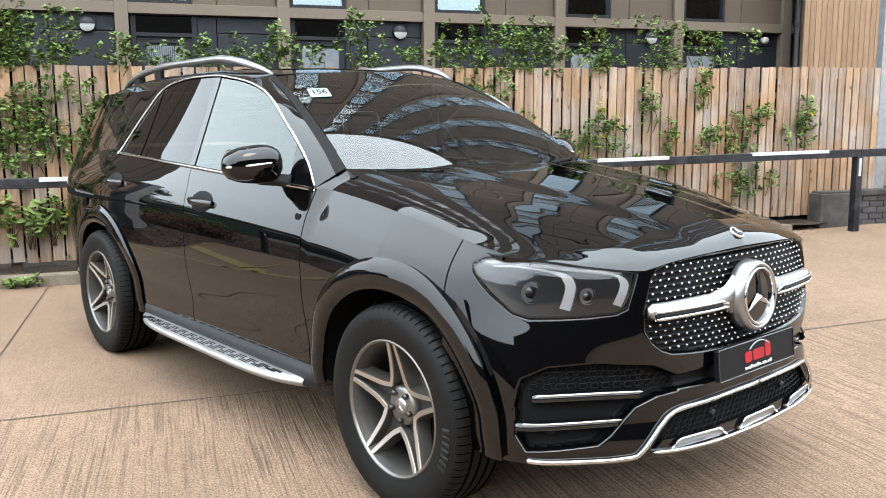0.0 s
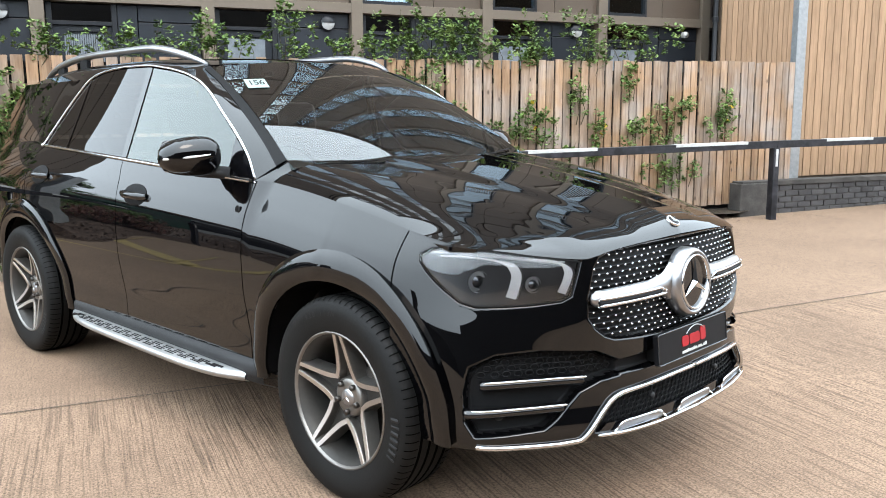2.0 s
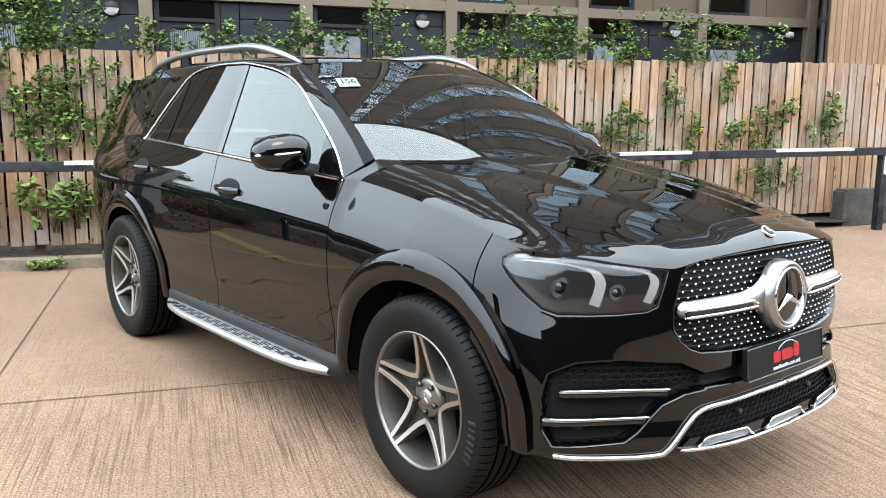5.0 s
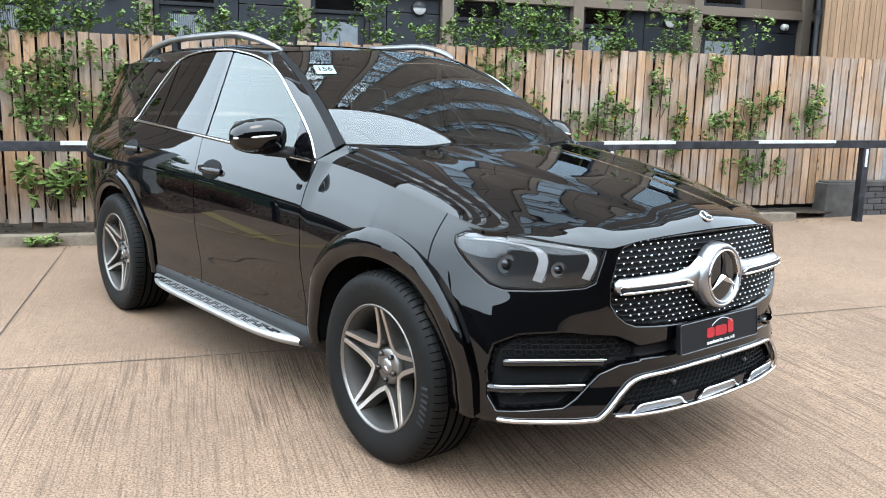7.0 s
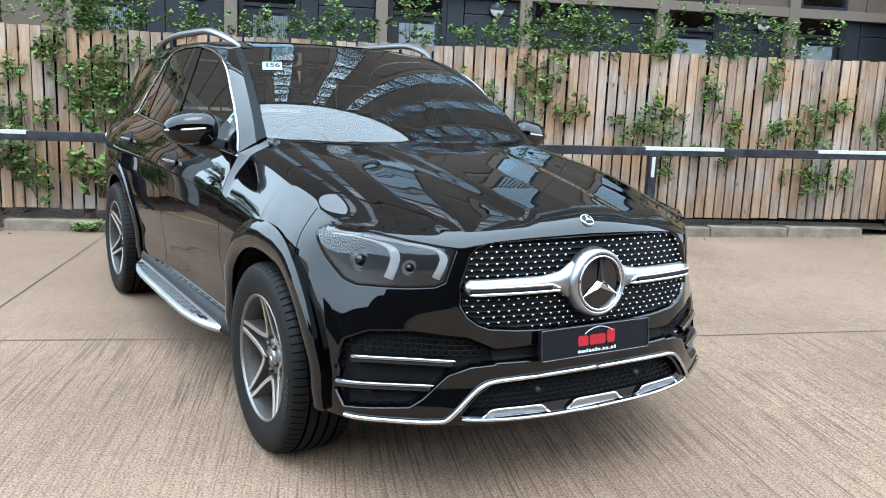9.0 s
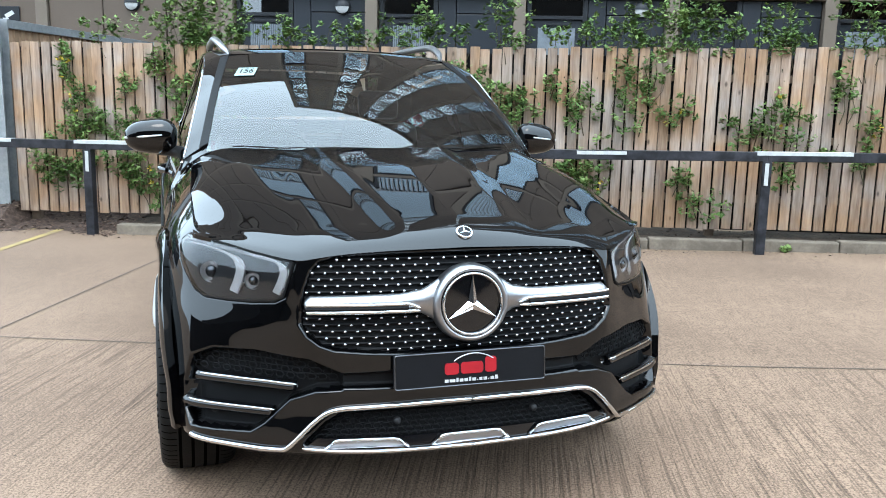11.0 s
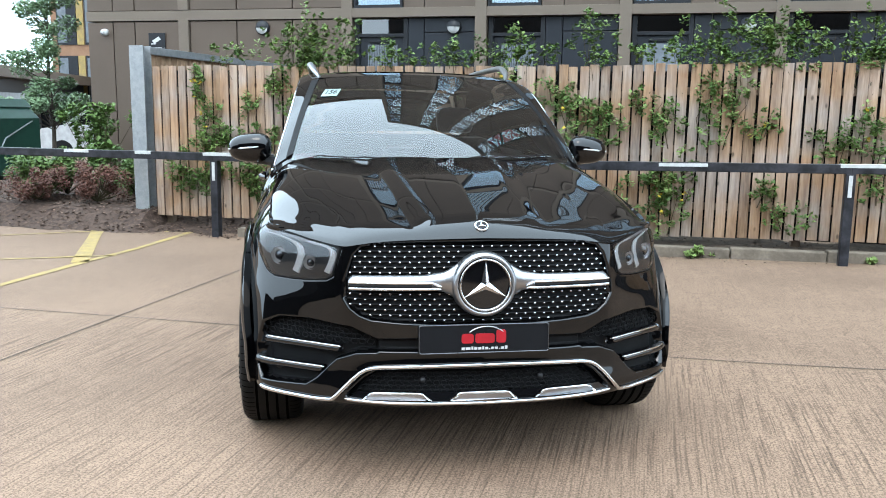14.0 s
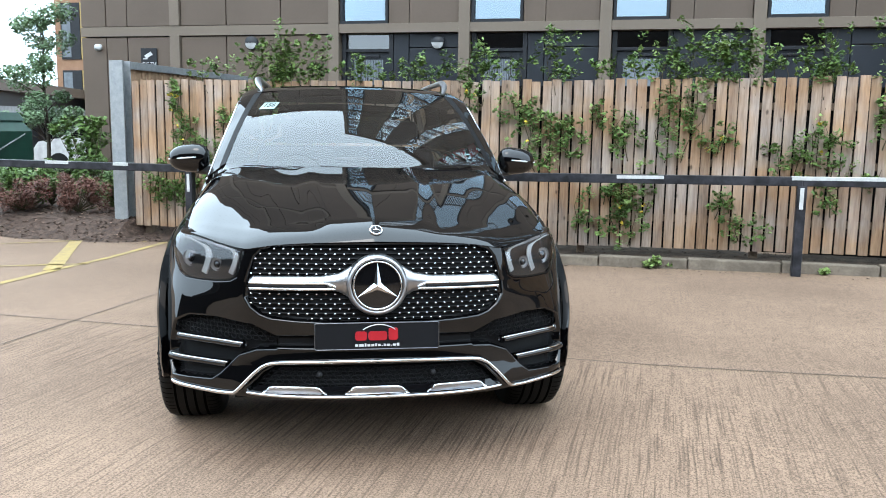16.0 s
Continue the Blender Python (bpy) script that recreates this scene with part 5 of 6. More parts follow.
# kerb, soil, bark bed
for k in range(13):
    u0 = -3.7 + k * .915
    if u0 + .9 > 6.0:
        break
    c = BG @ Vector((u0 + .45, 4.98, 0))
    vs, fs = box(-.452, .452, -.065, .065, -.12, .105, .012)
    kb = part("kerb_stone", vs, fs, KERB)
    kb.matrix_world = Matrix.Translation((c.x, c.y, float(lift(c.x, c.y)))) @ pose(0, 0, 0, 0, 0, -22.8)
    tagged(kb, "weathered grey concrete kerb stone under the fence", "kerb", "kerb stones", "structure")


def bank(z0, n, u=-9.0):
    return z0 + (max(.26 * float(step01(4.8, 6.6, n)), .27 * float(step01(4.72, 5.25, n) * (1 - step01(-5.02, -4.84, u)))) if z0 < .05 else 0)


def litter(name, u0, u1, n0, n1, z0, mat, label, amp, count, chip):
    """A rough bed of soil with loose chips on it."""
    us, ns = np.linspace(u0, u1, int((u1 - u0) / .12) + 2), np.linspace(n0, n1, max(4, int((n1 - n0) / .12) + 2))
    vs = []
    for u in us:
        for n in ns:
            p = BG @ Vector((u, n, 0))
            vs.append((p.x, p.y, float(lift(p.x, p.y)) + bank(z0, n, u) + amp * noise.noise((u * 3, n * 3, 0))))
    fs = grid_faces(len(us), len(ns))
    rnd = random.Random(5)
    for _ in range(count):
        u, n = rnd.uniform(u0, u1), rnd.uniform(n0, n1)
        p = BG @ Vector((u, n, 0))
        z = float(lift(p.x, p.y)) + bank(z0, n, u) + amp * noise.noise((u * 3, n * 3, 0)) + .008
        a, t, L, W = rnd.uniform(0, 6.3), rnd.uniform(-.5, .5), rnd.uniform(.5, 1) * chip, rnd.uniform(.3, .6) * chip
        dx, dy = Vector((math.cos(a) * L, math.sin(a) * L, t * L)), Vector((-math.sin(a) * W, math.cos(a) * W, rnd.uniform(-.4, .4) * W))
        i = len(vs)
        c = Vector((p.x, p.y, z))
        vs += [(c + dx)[:], (c + dy)[:], (c - dx)[:], (c - dy)[:]]
        fs.append([i, i + 1, i + 2, i + 3])
    return tagged(part(name, vs, fs, mat), label, "soil", kind="stuff")


litter("soil_strip", -3.7, 6.1, 5.03, 5.75, .075, SOIL, "dark soil with dead leaves along the fence foot", .03, 900, .022)
litter("bark_bed", -10.5, -3.7, 4.70, 7.6, -.012, MULCH, "red-brown bark mulch bed", .03, 9000, .030)
tagged(part("planting_strip", *moved(box(-12, 11, 5.8, 11.7, -.05, .06), BG), SOIL), "bare soil behind the fence", "soil", kind="structure")
tagged(part("road", *moved(box(-40, -5.3, 7.7, 12.5, -.05, .012), BG), TARMAC), "grey tarmac access road", "road", kind="structure")

# ---- fence ----
fence = thing("fence", "weathered larch close-slat fence with climbing roses", "fence", BG)
rnd = random.Random(3)
board_meshes = []
for k in range(5):
    w = .094 + .003 * (k % 3)
    vs, fs = box(-w / 2, w / 2, -.010, .010, 0, 1.80, .003)
    vs = [(x + .004 * math.sin(z * 2 + k) * (z > .1), y, z + (.004 * k if z > .9 else 0)) for x, y, z in vs]
    board_meshes.append(mesh_of("fence_board", vs, fs, TIMBER, False))
u = -4.92
while u < 6.98:
    p = BG @ Vector((u, 5.29, 0))
    ob = new("fence_board", board_meshes[rnd.randrange(5)])
    ob.parent = fence
    ob.matrix_local = pose(u, 5.29 + rnd.uniform(-.004, .004), .17 + float(lift(p.x, p.y)) * .8 + rnd.uniform(-.007, .007), 0, rnd.uniform(-.35, .35), rnd.uniform(-1.5, 1.5))
    u += .114
# black sheet added so the slat gaps read as deep shade
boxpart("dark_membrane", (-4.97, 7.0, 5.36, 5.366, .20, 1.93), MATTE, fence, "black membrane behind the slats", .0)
for z in (.45, 1.05, 1.65):
    part("fence_rail", *join(box(-4.97, 1.0, 5.302, 5.345, z, z + .075, .004), box(1.0, 7.0, 5.302, 5.345, z + .04, z + .115, .004)), RAIL_WOOD, fence)
for u in np.arange(-4.9, 7.0, 1.83):
    boxpart("fence_post", (u, u + .09, 5.375, 5.465, 0, 1.90), RAIL_WOOD, fence)

# screen running back from the steel post, and the post
post = thing("steel_post", "tall galvanised steel post with drilled flange", "post", BG)
boxpart("flange", (-5.22, -5.03, 5.20, 5.215, .05, 2.215), GALV, post, "", .002)
boxpart("web", (-5.13, -5.115, 5.215, 5.36, .05, 2.215), GALV, post, "", .002)
boxpart("flange", (-5.22, -5.03, 5.36, 5.375, .05, 2.215), GALV, post, "", .002)
screen = thing("timber_screen", "slatted timber screen with a grey steel cap", "screen", BG)
boxpart("cap_rail", (-5.16, -5.04, 5.38, 9.6, 2.12, 2.21), GALV, screen)
for k in range(34):
    boxpart("slat", (-5.13, -5.09, 5.46 + k * .122, 5.54 + k * .122, .2, 2.12), CLADDING, screen, "", .003)
for z in (.5, 1.1, 1.7):
    boxpart("screen_rail", (-5.085, -5.045, 5.42, 9.6, z, z + .08), RAIL_WOOD, screen)
post2 = thing("steel_post", "tall galvanised steel post beside the timber cladding", "post", BG)
boxpart("flange", (7.03, 7.19, 5.33, 5.35, .45, 6.0), GALV, post2, "", .002)
boxpart("web", (7.10, 7.12, 5.35, 5.50, .45, 6.0), GALV, post2, "", .002)
clad = thing("timber_cladding", "honey-coloured vertical larch cladding", "wall", BG, kind="structure")
cl_mesh = mesh_of("cladding_board", *box(-.063, .063, -.011, .011, 0, 5.5, .004), CLADDING, False)
for k in range(52):
    ob = new("cladding_board", cl_mesh)
    ob.parent = clad
    ob.location = (7.27 + k * .138, 5.42, .57)
boxpart("backing", (7.2, 14.4, 5.45, 5.5, .5, 6.1), RAIL_WOOD, clad)
clad2 = thing("timber_cladding", "pale larch cladding beside the bronze building", "wall", BG, kind="structure")
for k in range(46):
    ob = new("cladding_board", cl_mesh)
    ob.parent = clad2
    ob.location = (10.66 + k * .138, 10.9, .3)
    ob.scale = (1, 1, 1.3)
boxpart("backing", (10.60, 17.0, 10.93, 11.0, .0, 7.5), RAIL_WOOD, clad2)
pipe = thing("downpipe", "black downpipe at the corner of the building", "pipe", BG)
part("pipe", *tube([(10.50, 10.98, z) for z in np.linspace(0, 21, 6)], .05, 12), SLATE_FRAME, pipe, "", True)
for z in (3.32, 6.2, 9.1):
    part("pipe_collar", *lathe([(.05, z - .06), (.064, z - .05), (.064, z + .05), (.05, z + .06)], 16, "z"), SLATE_FRAME, pipe)
    pipe.children[-1].location = (10.50, 10.98, 0)

# low brick wall
wall = thing("brick_wall", "low wall of dark engineering brick with a rendered pier end", "wall", BG, kind="structure")
zb0 = .10
boxpart("wall_core", (6.05, 15.0, 5.14, 5.31, -.1, zb0 + .39), MORTAR, wall, "", .002)
boxpart("coping", (6.02, 15.0, 5.10, 5.32, zb0 + .39, zb0 + .455), COPING, wall, "weathered flat coping", .008)
boxpart("pier", (5.98, 6.42, 5.08, 5.31, -.05, zb0 + .43), COPING, wall, "dark rendered pier", .012)
brick_mesh = mesh_of("brick", *box(-.1075, .1075, -.02, .02, -.0325, .0325, .004), BRICK, False)
for r in range(5):
    for k in range(36):
        u = 6.55 + k * .2275 + (r % 2) * .11
        ob = new("brick", brick_mesh)
        ob.parent = wall
        ob.location = (u, 5.142, zb0 + .045 + r * .0775)

# ---- barrier rail ----
barrier = thing("barrier_rail", "black square steel barrier rail with white bands", "barrier")
BP = [(-9.6, 9.45), (-1.74, 6.00), (7.52, 1.98), (13.2, -.48)]
def rail_seg(p0, p1, z0, z1, nm, mat, half=.045, grow=0.0, par=barrier):
    p0, p1 = Vector((*p0, z0)), Vector((*p1, z1))
    d = (p1 - p0)
    L = d.length
    m = Matrix.Translation((p0 + p1) / 2) @ d.to_track_quat("X", "Z").to_matrix().to_4x4()
    return part(nm, *moved(box(-L / 2, L / 2, -half - grow, half + grow, -half - grow, half + grow, .006), m), mat, par)
RAIL_TOP = pw([-9, -2, 4.5, 6.6, 10, 12, 16], [.965, .970, .995, 1.034, 1.085, 1.108, 1.15])
ds = Vector((7.52 + 1.74, 1.98 - 6.00)).normalized()
at_ = lambda s: (-1.74 + ds.x * s, 6.00 + ds.y * s)
def rz(s):
    return float(RAIL_TOP(s)) - .045
for s0, s1 in ((-9, 0), (0, 3.37), (3.37, 6.74), (6.74, 10.1), (10.1, 16)):
    rail_seg(at_(s0), at_(s1), rz(s0), rz(s1), "rail", BARRIER)
for s in (-6.74, -3.37, 0, 3.37, 6.74, 10.1, 13.5):
    x, y = at_(s)
    g = float(lift(x, y))
    m = Matrix.Translation((x, y, 0)) @ pose(0, 0, 0, 0, 0, -23.5)
    part("post", *moved(box(-.045, .045, -.045, .045, g - .1, rz(s) - .04, .006), m), BARRIER, barrier)
    part("white_tag", *moved(box(-.018, .018, -.049, -.044, rz(s) - .27, rz(s) - .06, .001), m), BARRIER_WHITE, barrier)
BAND_LIST = [(6.64, 7.51), (8.58, 9.64), (10.9, 11.7), (4.96, 5.43), (1.23, 1.48), (-.13, .51), (-1.99, -1.65), (-1.02, -.81)]
for s0, s1 in BAND_LIST:
    p0, p1 = Vector((*at_(s0), rz(s0) + .030)), Vector((*at_(s1), rz(s1) + .030))
    d = p1 - p0
    m = Matrix.Translation((p0 + p1) / 2) @ d.to_track_quat("X", "Z").to_matrix().to_4x4()
    part("white_band", *moved(box(-d.length / 2, d.length / 2, -.0475, .0475, -.0165, .0172, .001), m), BARRIER_WHITE, barrier)

# ---- bronze building ----
building = thing("apartment_building", "bronze-clad apartment block with slate ground floor and large windows", "building", BG)
BN = 11.6
boxpart("core", (-10.4, -4.8, BN + .35, BN + 9, 0, 15.3), RENDER_WALL, building)
boxpart("core", (-4.79, 23.75, BN + .35, BN + 9, 0, 24.3), RENDER_WALL, building)
COLS = [-4.78 + 2.585 * k for k in range(12)]
STOREY, FLOORS = 3.0, 8
for k, u in enumerate(COLS):
    boxpart("column", (u - .105, u + .105, BN - .06, BN + .36, 0, 24.5), BRONZE_TRIM, building, "", .004)
for f_ in range(FLOORS):
    z = 3.21 + f_ * STOREY
    boxpart("band_course", (COLS[0] + .1, COLS[-1] - .1, BN - .045, BN + .36, z, z + .17), BRONZE_TRIM, building, "", .004)
pane_mesh = {}
bay = 2.585 - .21
def shared(name, dims, mat, loc, parent, bevel=.003):
    key = (name, dims, mat.name)
    if key not in pane_mesh:
        pane_mesh[key] = mesh_of(name, *box(*dims, bevel), mat, False)
    ob = new(name, pane_mesh[key])
    ob.parent = parent
    ob.location = loc
    return ob
for f_ in range(FLOORS):
    z0, z1 = 3.38 + f_ * STOREY, 3.21 + (f_ + 1) * STOREY
    for k in range(11):
        if f_ == FLOORS - 1 or (k > 5 and f_ < 2):
            continue
        u0 = COLS[k] + .105
        # window, narrow panel and wide panel in each bay
        win = new("window")
        win.parent = building
        win.location = (u0, BN, z0)
        shared("window_frame", (0, .05, -.02, .12, 0, z1 - z0), SLATE_FRAME, (0.02, 0, 0), win)
        shared("window_frame", (0, .05, -.02, .12, 0, z1 - z0), SLATE_FRAME, (.93, 0, 0), win)
        shared("window_frame", (.07, .93, -.02, .12, 0, .06), SLATE_FRAME, (0, 0, 0), win)
        shared("window_frame", (.07, .93, -.02, .12, 0, .06), SLATE_FRAME, (0, 0, z1 - z0 - .06), win)
        shared("window_frame", (.07, .93, -.01, .10, 0, .05), SLATE_FRAME, (0, 0, .95), win)
        shared("pane", (.07, .93, .05, .06, .05, z1 - z0 - .05), WINDOW, (0, 0, 0), win)
        if "railing" not in pane_mesh:
            bars = [box(.09, .91, -.055, -.025, 1.04, 1.08), box(.09, .91, -.05, -.03, .08, .11)] + [box(.10 + .08 * j, .118 + .08 * j, -.048, -.032, .11, 1.04) for j in range(11)]
            pane_mesh["railing"] = mesh_of("railing", *join(*bars), FASCIA, False)
        if f_:
            rl_ = new("railing", pane_mesh["railing"])
            rl_.parent = win
        shared("curtain", (.05, .95, .22, .24, .03, z1 - z0 - .02), ROOM, (0, 0, 0), win)
        shared("panel", (0, .40, .02, .30, 0, z1 - z0), BRONZE, (u0 + .99, BN, z0), building, .008)
        shared("panel", (0, bay - 1.41, .02, .30, 0, z1 - z0), BRONZE, (u0 + 1.40, BN, z0), building, .008)
for k in range(6):
    u0 = COLS[k] + .105
    # ground floor: door with a blind, slate panels
    shared("slate_panel", (0, .30, .09, .3, 0, 3.205), SLATE, (u0 + 1.07, BN, 0), building, .006)
    shared("slate_panel", (0, bay - 1.40, .09, .3, 0, 2.93), SLATE, (u0 + 1.385, BN, 0), building, .008)
    shared("slate_panel", (0, bay - 1.40, .09, .3, 2.945, 3.205), SLATE, (u0 + 1.385, BN, 0), building, .006)
    d = new("door")
    d.parent = building
    d.location = (u0, BN, 0)
    shared("door_frame", (.02, .10, .08, .3, 0, 3.205), SLATE_FRAME, (0, 0, 0), d)
    shared("door_frame", (.98, 1.06, .08, .3, 0, 3.205), SLATE_FRAME, (0, 0, 0), d)
    shared("door_frame", (.10, .98, .08, .3, 2.86, 2.92), SLATE_FRAME, (0, 0, 0), d)
    shared("fanlight", (.10, .98, .16, .17, 2.92, 3.20), FANLIGHT, (0, 0, 0), d)
    shared("door_leaf", (.10, .98, .14, .2, 0, 2.86), SLATE, (0, 0, 0), d)
    if k in (0, 1):
        for j in range(18):
            shared("blind_slat", (0, .024, .125, .139, 1.2, 2.72), LOUVRE, (.26 + j * .033, 0, 0), d)
    if k in (2, 4, 5):
        shared("door_pane", (.22, .86, .128, .139, 1.2, 2.72), LOUVRE, (0, 0, 0), d)
    shared("vent", (.30, .78, .10, .139, 2.76, 2.80), SLATE_FRAME, (0, 0, 0), d)
# left wing: plain bronze panels with shadow joints
for za, zb_ in ((0, 3.21), (3.40, 6.2), (6.4, 9.2), (9.4, 12.2), (12.4, 15.2)):
    for ua, ub in ((-10.44, -9.86), (-9.84, -9.36), (-9.34, -8.36), (-8.10, -7.10), (-7.08, -5.92), (-5.90, -4.89)):
        shared("panel", (0, round(ub - ua, 3), .0, .30, 0, round(zb_ - za - .03, 3)), BRONZE, (ua, BN, za), building, .01)
    boxpart("pilaster", (-8.34, -8.12, BN - .05, BN + .3, za, zb_), BRONZE_TRIM, building)
    boxpart("band_course", (-10.44, -4.89, BN - .03, BN + .3, zb_ - .01, zb_ + .18), BRONZE_TRIM, building)
for ua, ub, zt in ((-10.5, -4.8, 15.38), (-4.79, 23.85, 24.38)):
    boxpart("parapet", (ua, ub, BN - .1, BN + 9.1, zt, zt + .3), BRONZE_TRIM, building)


def wall_light(u, z, n=BN - .02, r=.135):
    t = thing("wall_light", "round bulkhead light, dark hood over opal glass", "lamp", BG @ Matrix.Translation((u, n, z)), "wall lights")
    part("back_plate", *moved(lathe([(0, .05), (r, .05), (r, -.02), (r * .92, -.035)], 32, "z"), pose(0, 0, 0, -90, 0, 0) @ pose(0, 0, 0, 180, 0, 0)), SLATE_FRAME, t, "", True)
    half = [(r * .88 * math.cos(a), r * .88 * math.sin(a)) for a in np.linspace(math.pi, 2 * math.pi, 20)]
    vs = [(x, -.05 - .035 * (1 - ((x * x + z_ * z_) / r ** 2)), z_) for x, z_ in half]
    grid = np.array([[(x * k, -.055 - .05 * (1 - k * k), z_ * k) for x, z_ in half] for k in np.linspace(0.02, 1, 8)])
    part("opal_glass", grid.reshape(-1, 3), [f for f in grid_faces(8, 20)], GLOBE, t, "white opal half", True)
    g2 = grid * [1, 1, -1]
    part("hood", g2.reshape(-1, 3) * [1.06, 1.12, 1.06], [f[::-1] for f in grid_faces(8, 20)], SLATE_FRAME, t, "dark hood", True)


for u, z in ((-2.72, 3.03), (2.46, 3.03), (7.58, 3.05)):
    wall_light(u, z, BN + .07)
wall_light(-6.52, 3.04, BN - .02)
for u, n, z in ((-10.0, BN - .06, 2.98), (10.28, BN + .05, 3.06)):
    cm = thing("security_camera", "small white dome security camera on the wall", "camera", BG @ Matrix.Translation((u, n, z)))
    part("housing", *lathe([(0, -.09), (.045, -.08), (.065, -.05), (.07, 0), (.06, .05), (.0, .06)], 24), GLOBE, cm, "", True)
    part("eye", *moved(lathe([(0, -.012), (.025, -.008), (.03, 0)], 16, "z"), Matrix.Translation((-.02, -.07, -.02)) @ pose(0, 0, 0, 90, 0, 0)), SLATE_FRAME, cm, "", True)
    part("bracket", *tube([(0.02, .0, .0), (.02, .09, 0)], .02, 10), GLOBE, cm, "", True)
sign = thing("security_sign", "dark square camera warning sign with white symbol", "sign", BG @ Matrix.Translation((-8.84, BN - .035, 2.76)))
boxpart("sign_board", (-.185, .185, 0, .02, -.24, .20), SLATE_FRAME, sign, "", .003)
part("camera_symbol", *moved(join(prism([(-.10, -.03), (.05, .05), (.09, -.01), (-.06, -.09)], -.006, -.001), prism([(-.13, -.085), (-.02, -.085), (-.02, -.105), (-.13, -.105)], -.006, -.001)), pose(0, 0, .08, 0, 0, 0)), WHITE, sign, "white camera symbol")
tc = bpy.data.curves.new("sign_text", "FONT")
tc.body, tc.size, tc.align_x = "CCTV", .13, "CENTER"
tmp = new("tmp_sign", tc)
me = bpy.data.meshes.new_from_object(tmp.evaluated_get(bpy.context.evaluated_depsgraph_get()))
bpy.data.objects.remove(tmp)
me.materials.clear()
me.materials.append(WHITE)
me.transform(pose(0, -.003, -.17, 90, 0, 0))
st = new("sign_text", me)
st.parent = sign

# ---- far left: brick block, canopy, tree, bin, shrubs, van roof ----
blk = thing("brick_building", "orange brick block with tall window strips and yellow panels", "building", BG)
bx0, bx1, bn = -26.6, -20.6, 31.0
boxpart("wall", (bx0, bx1, bn, bn + 10, 0, 26), ORANGE_BRICK, blk)
for f_ in range(8):
    for ux in (-26.25, -24.75, -22.9):
        w = new("window")
        w.parent = blk
        w.location = (ux, bn - .05, 1.2 + f_ * 3.1)
        shared("window_frame", (0, 1.05, 0, .1, 0, 2.6), SLATE_FRAME, (0, 0, 0), w)
        shared("pane", (.08, .55, -.02, 0, .1, 2.5), LOUVRE, (0, 0, 0), w)
        shared("yellow_panel", (1.08, 1.45, 0, .1, 0, 2.6), YELLOW, (0, 0, 0), w)
can = thing("flat_roof_pavilion", "low dark pavilion with a pale flat-roof fascia", "building", BG @ pose(-19.9, 20, 0, 0, 0, 112))
boxpart("wall", (-8, 14, .9, 9, 0, 1.6), SLATE_FRAME, can)
boxpart("fascia", (-8, 14, .3, 9, 1.6, 1.92), FASCIA, can)
boxpart("upstand", (-8, 14, .6, 9, 1.92, 2.42), SLATE_FRAME, can)
boxpart("roof_edge", (-8, 14, 0, 9, 2.42, 2.80), BRONZE, can)
for k in range(8):
    boxpart("pier", (-7 + 2.6 * k, -6.7 + 2.6 * k, .4, .7, 0, 1.6), SLATE_FRAME, can)


def leaf_cloud(centres, per, size, seed, spread):
    """Many small folded leaves round given centres: verts and faces."""
    r = random.Random(seed)
    vs, fs = [], []
    for c, rad in centres:
        for _ in range(int(per)):
            d = Vector((r.gauss(0, 1), r.gauss(0, 1), r.gauss(0, 1)))
            d.normalize()
            p = Vector(c) + Vector((d.x * spread[0], d.y * spread[1], d.z * spread[2])) * rad * r.uniform(.25, 1.0) ** .6
            a = Vector((r.uniform(-1, 1), r.uniform(-1, 1), r.uniform(-.7, .5)))
            a.normalize()
            b = a.cross(Vector((r.uniform(-.4, .4), r.uniform(-.4, .4), 1)))
            b.normalize()
            L = size * r.uniform(.6, 1.25)
            W = L * .36
            i = len(vs)
            n = a.cross(b) * (W * .35)
            vs += [(p - a * L * .5)[:], (p + b * W + n)[:], (p + a * L * .5)[:], (p - b * W + n)[:]]
            fs += [[i, i + 1, i + 2], [i, i + 2, i + 3]]
    return vs, fs


tree = thing("young_tree", "young street tree with a loose green crown", "tree", BG @ pose(-11.75, 12.0, 0) @ Matrix.Scale(.84, 4))
part("trunk", *tube([(0, 0, 0), (.03, .02, 1.2), (-.02, .0, 2.4), (.02, .03, 4.2)], [.06, .05, .04, .015], 8), BARK, tree, "", True)
rt = random.Random(11)
cents, limbs = [], []
for k in range(34):
    h = rt.uniform(1.2, 4.3)
    a = rt.uniform(0, 6.3)
    reach = (1.15 - .17 * (h - 1.2)) * rt.uniform(.35, 1.1)
    tip = (math.cos(a) * reach, math.sin(a) * reach, h + .35 * reach)
    limbs.append(tube([(0, 0, h - .25), (tip[0] * .5, tip[1] * .5, h), tip], [.018, .012, .004], 5))
    cents.append((tip, rt.uniform(.22, .42)))
part("limbs", *join(*limbs), BARK, tree)
part("crown", *leaf_cloud(cents, 250, .10, 4, (1.15, 1.15, .8)), LEAF_TREE, tree, "loose green leaves")
far_tree = thing("young_tree", "young street tree with a loose green crown", "tree", BG @ pose(-21.5, 18.5, 0) @ Matrix.Scale(.6, 4))
part("trunk", *tube([(0, 0, 0), (.05, 0, 3), (0, .1, 6.0)], [.12, .09, .03], 8), BARK, far_tree)
cents = [((rt.gauss(0, 1.3), rt.gauss(0, 1.3), rt.uniform(2.4, 6.4)), rt.uniform(.5, .9)) for _ in range(40)]
part("crown", *leaf_cloud(cents, 50, .22, 14, (1, 1, .8)), LEAF_TREE, far_tree)

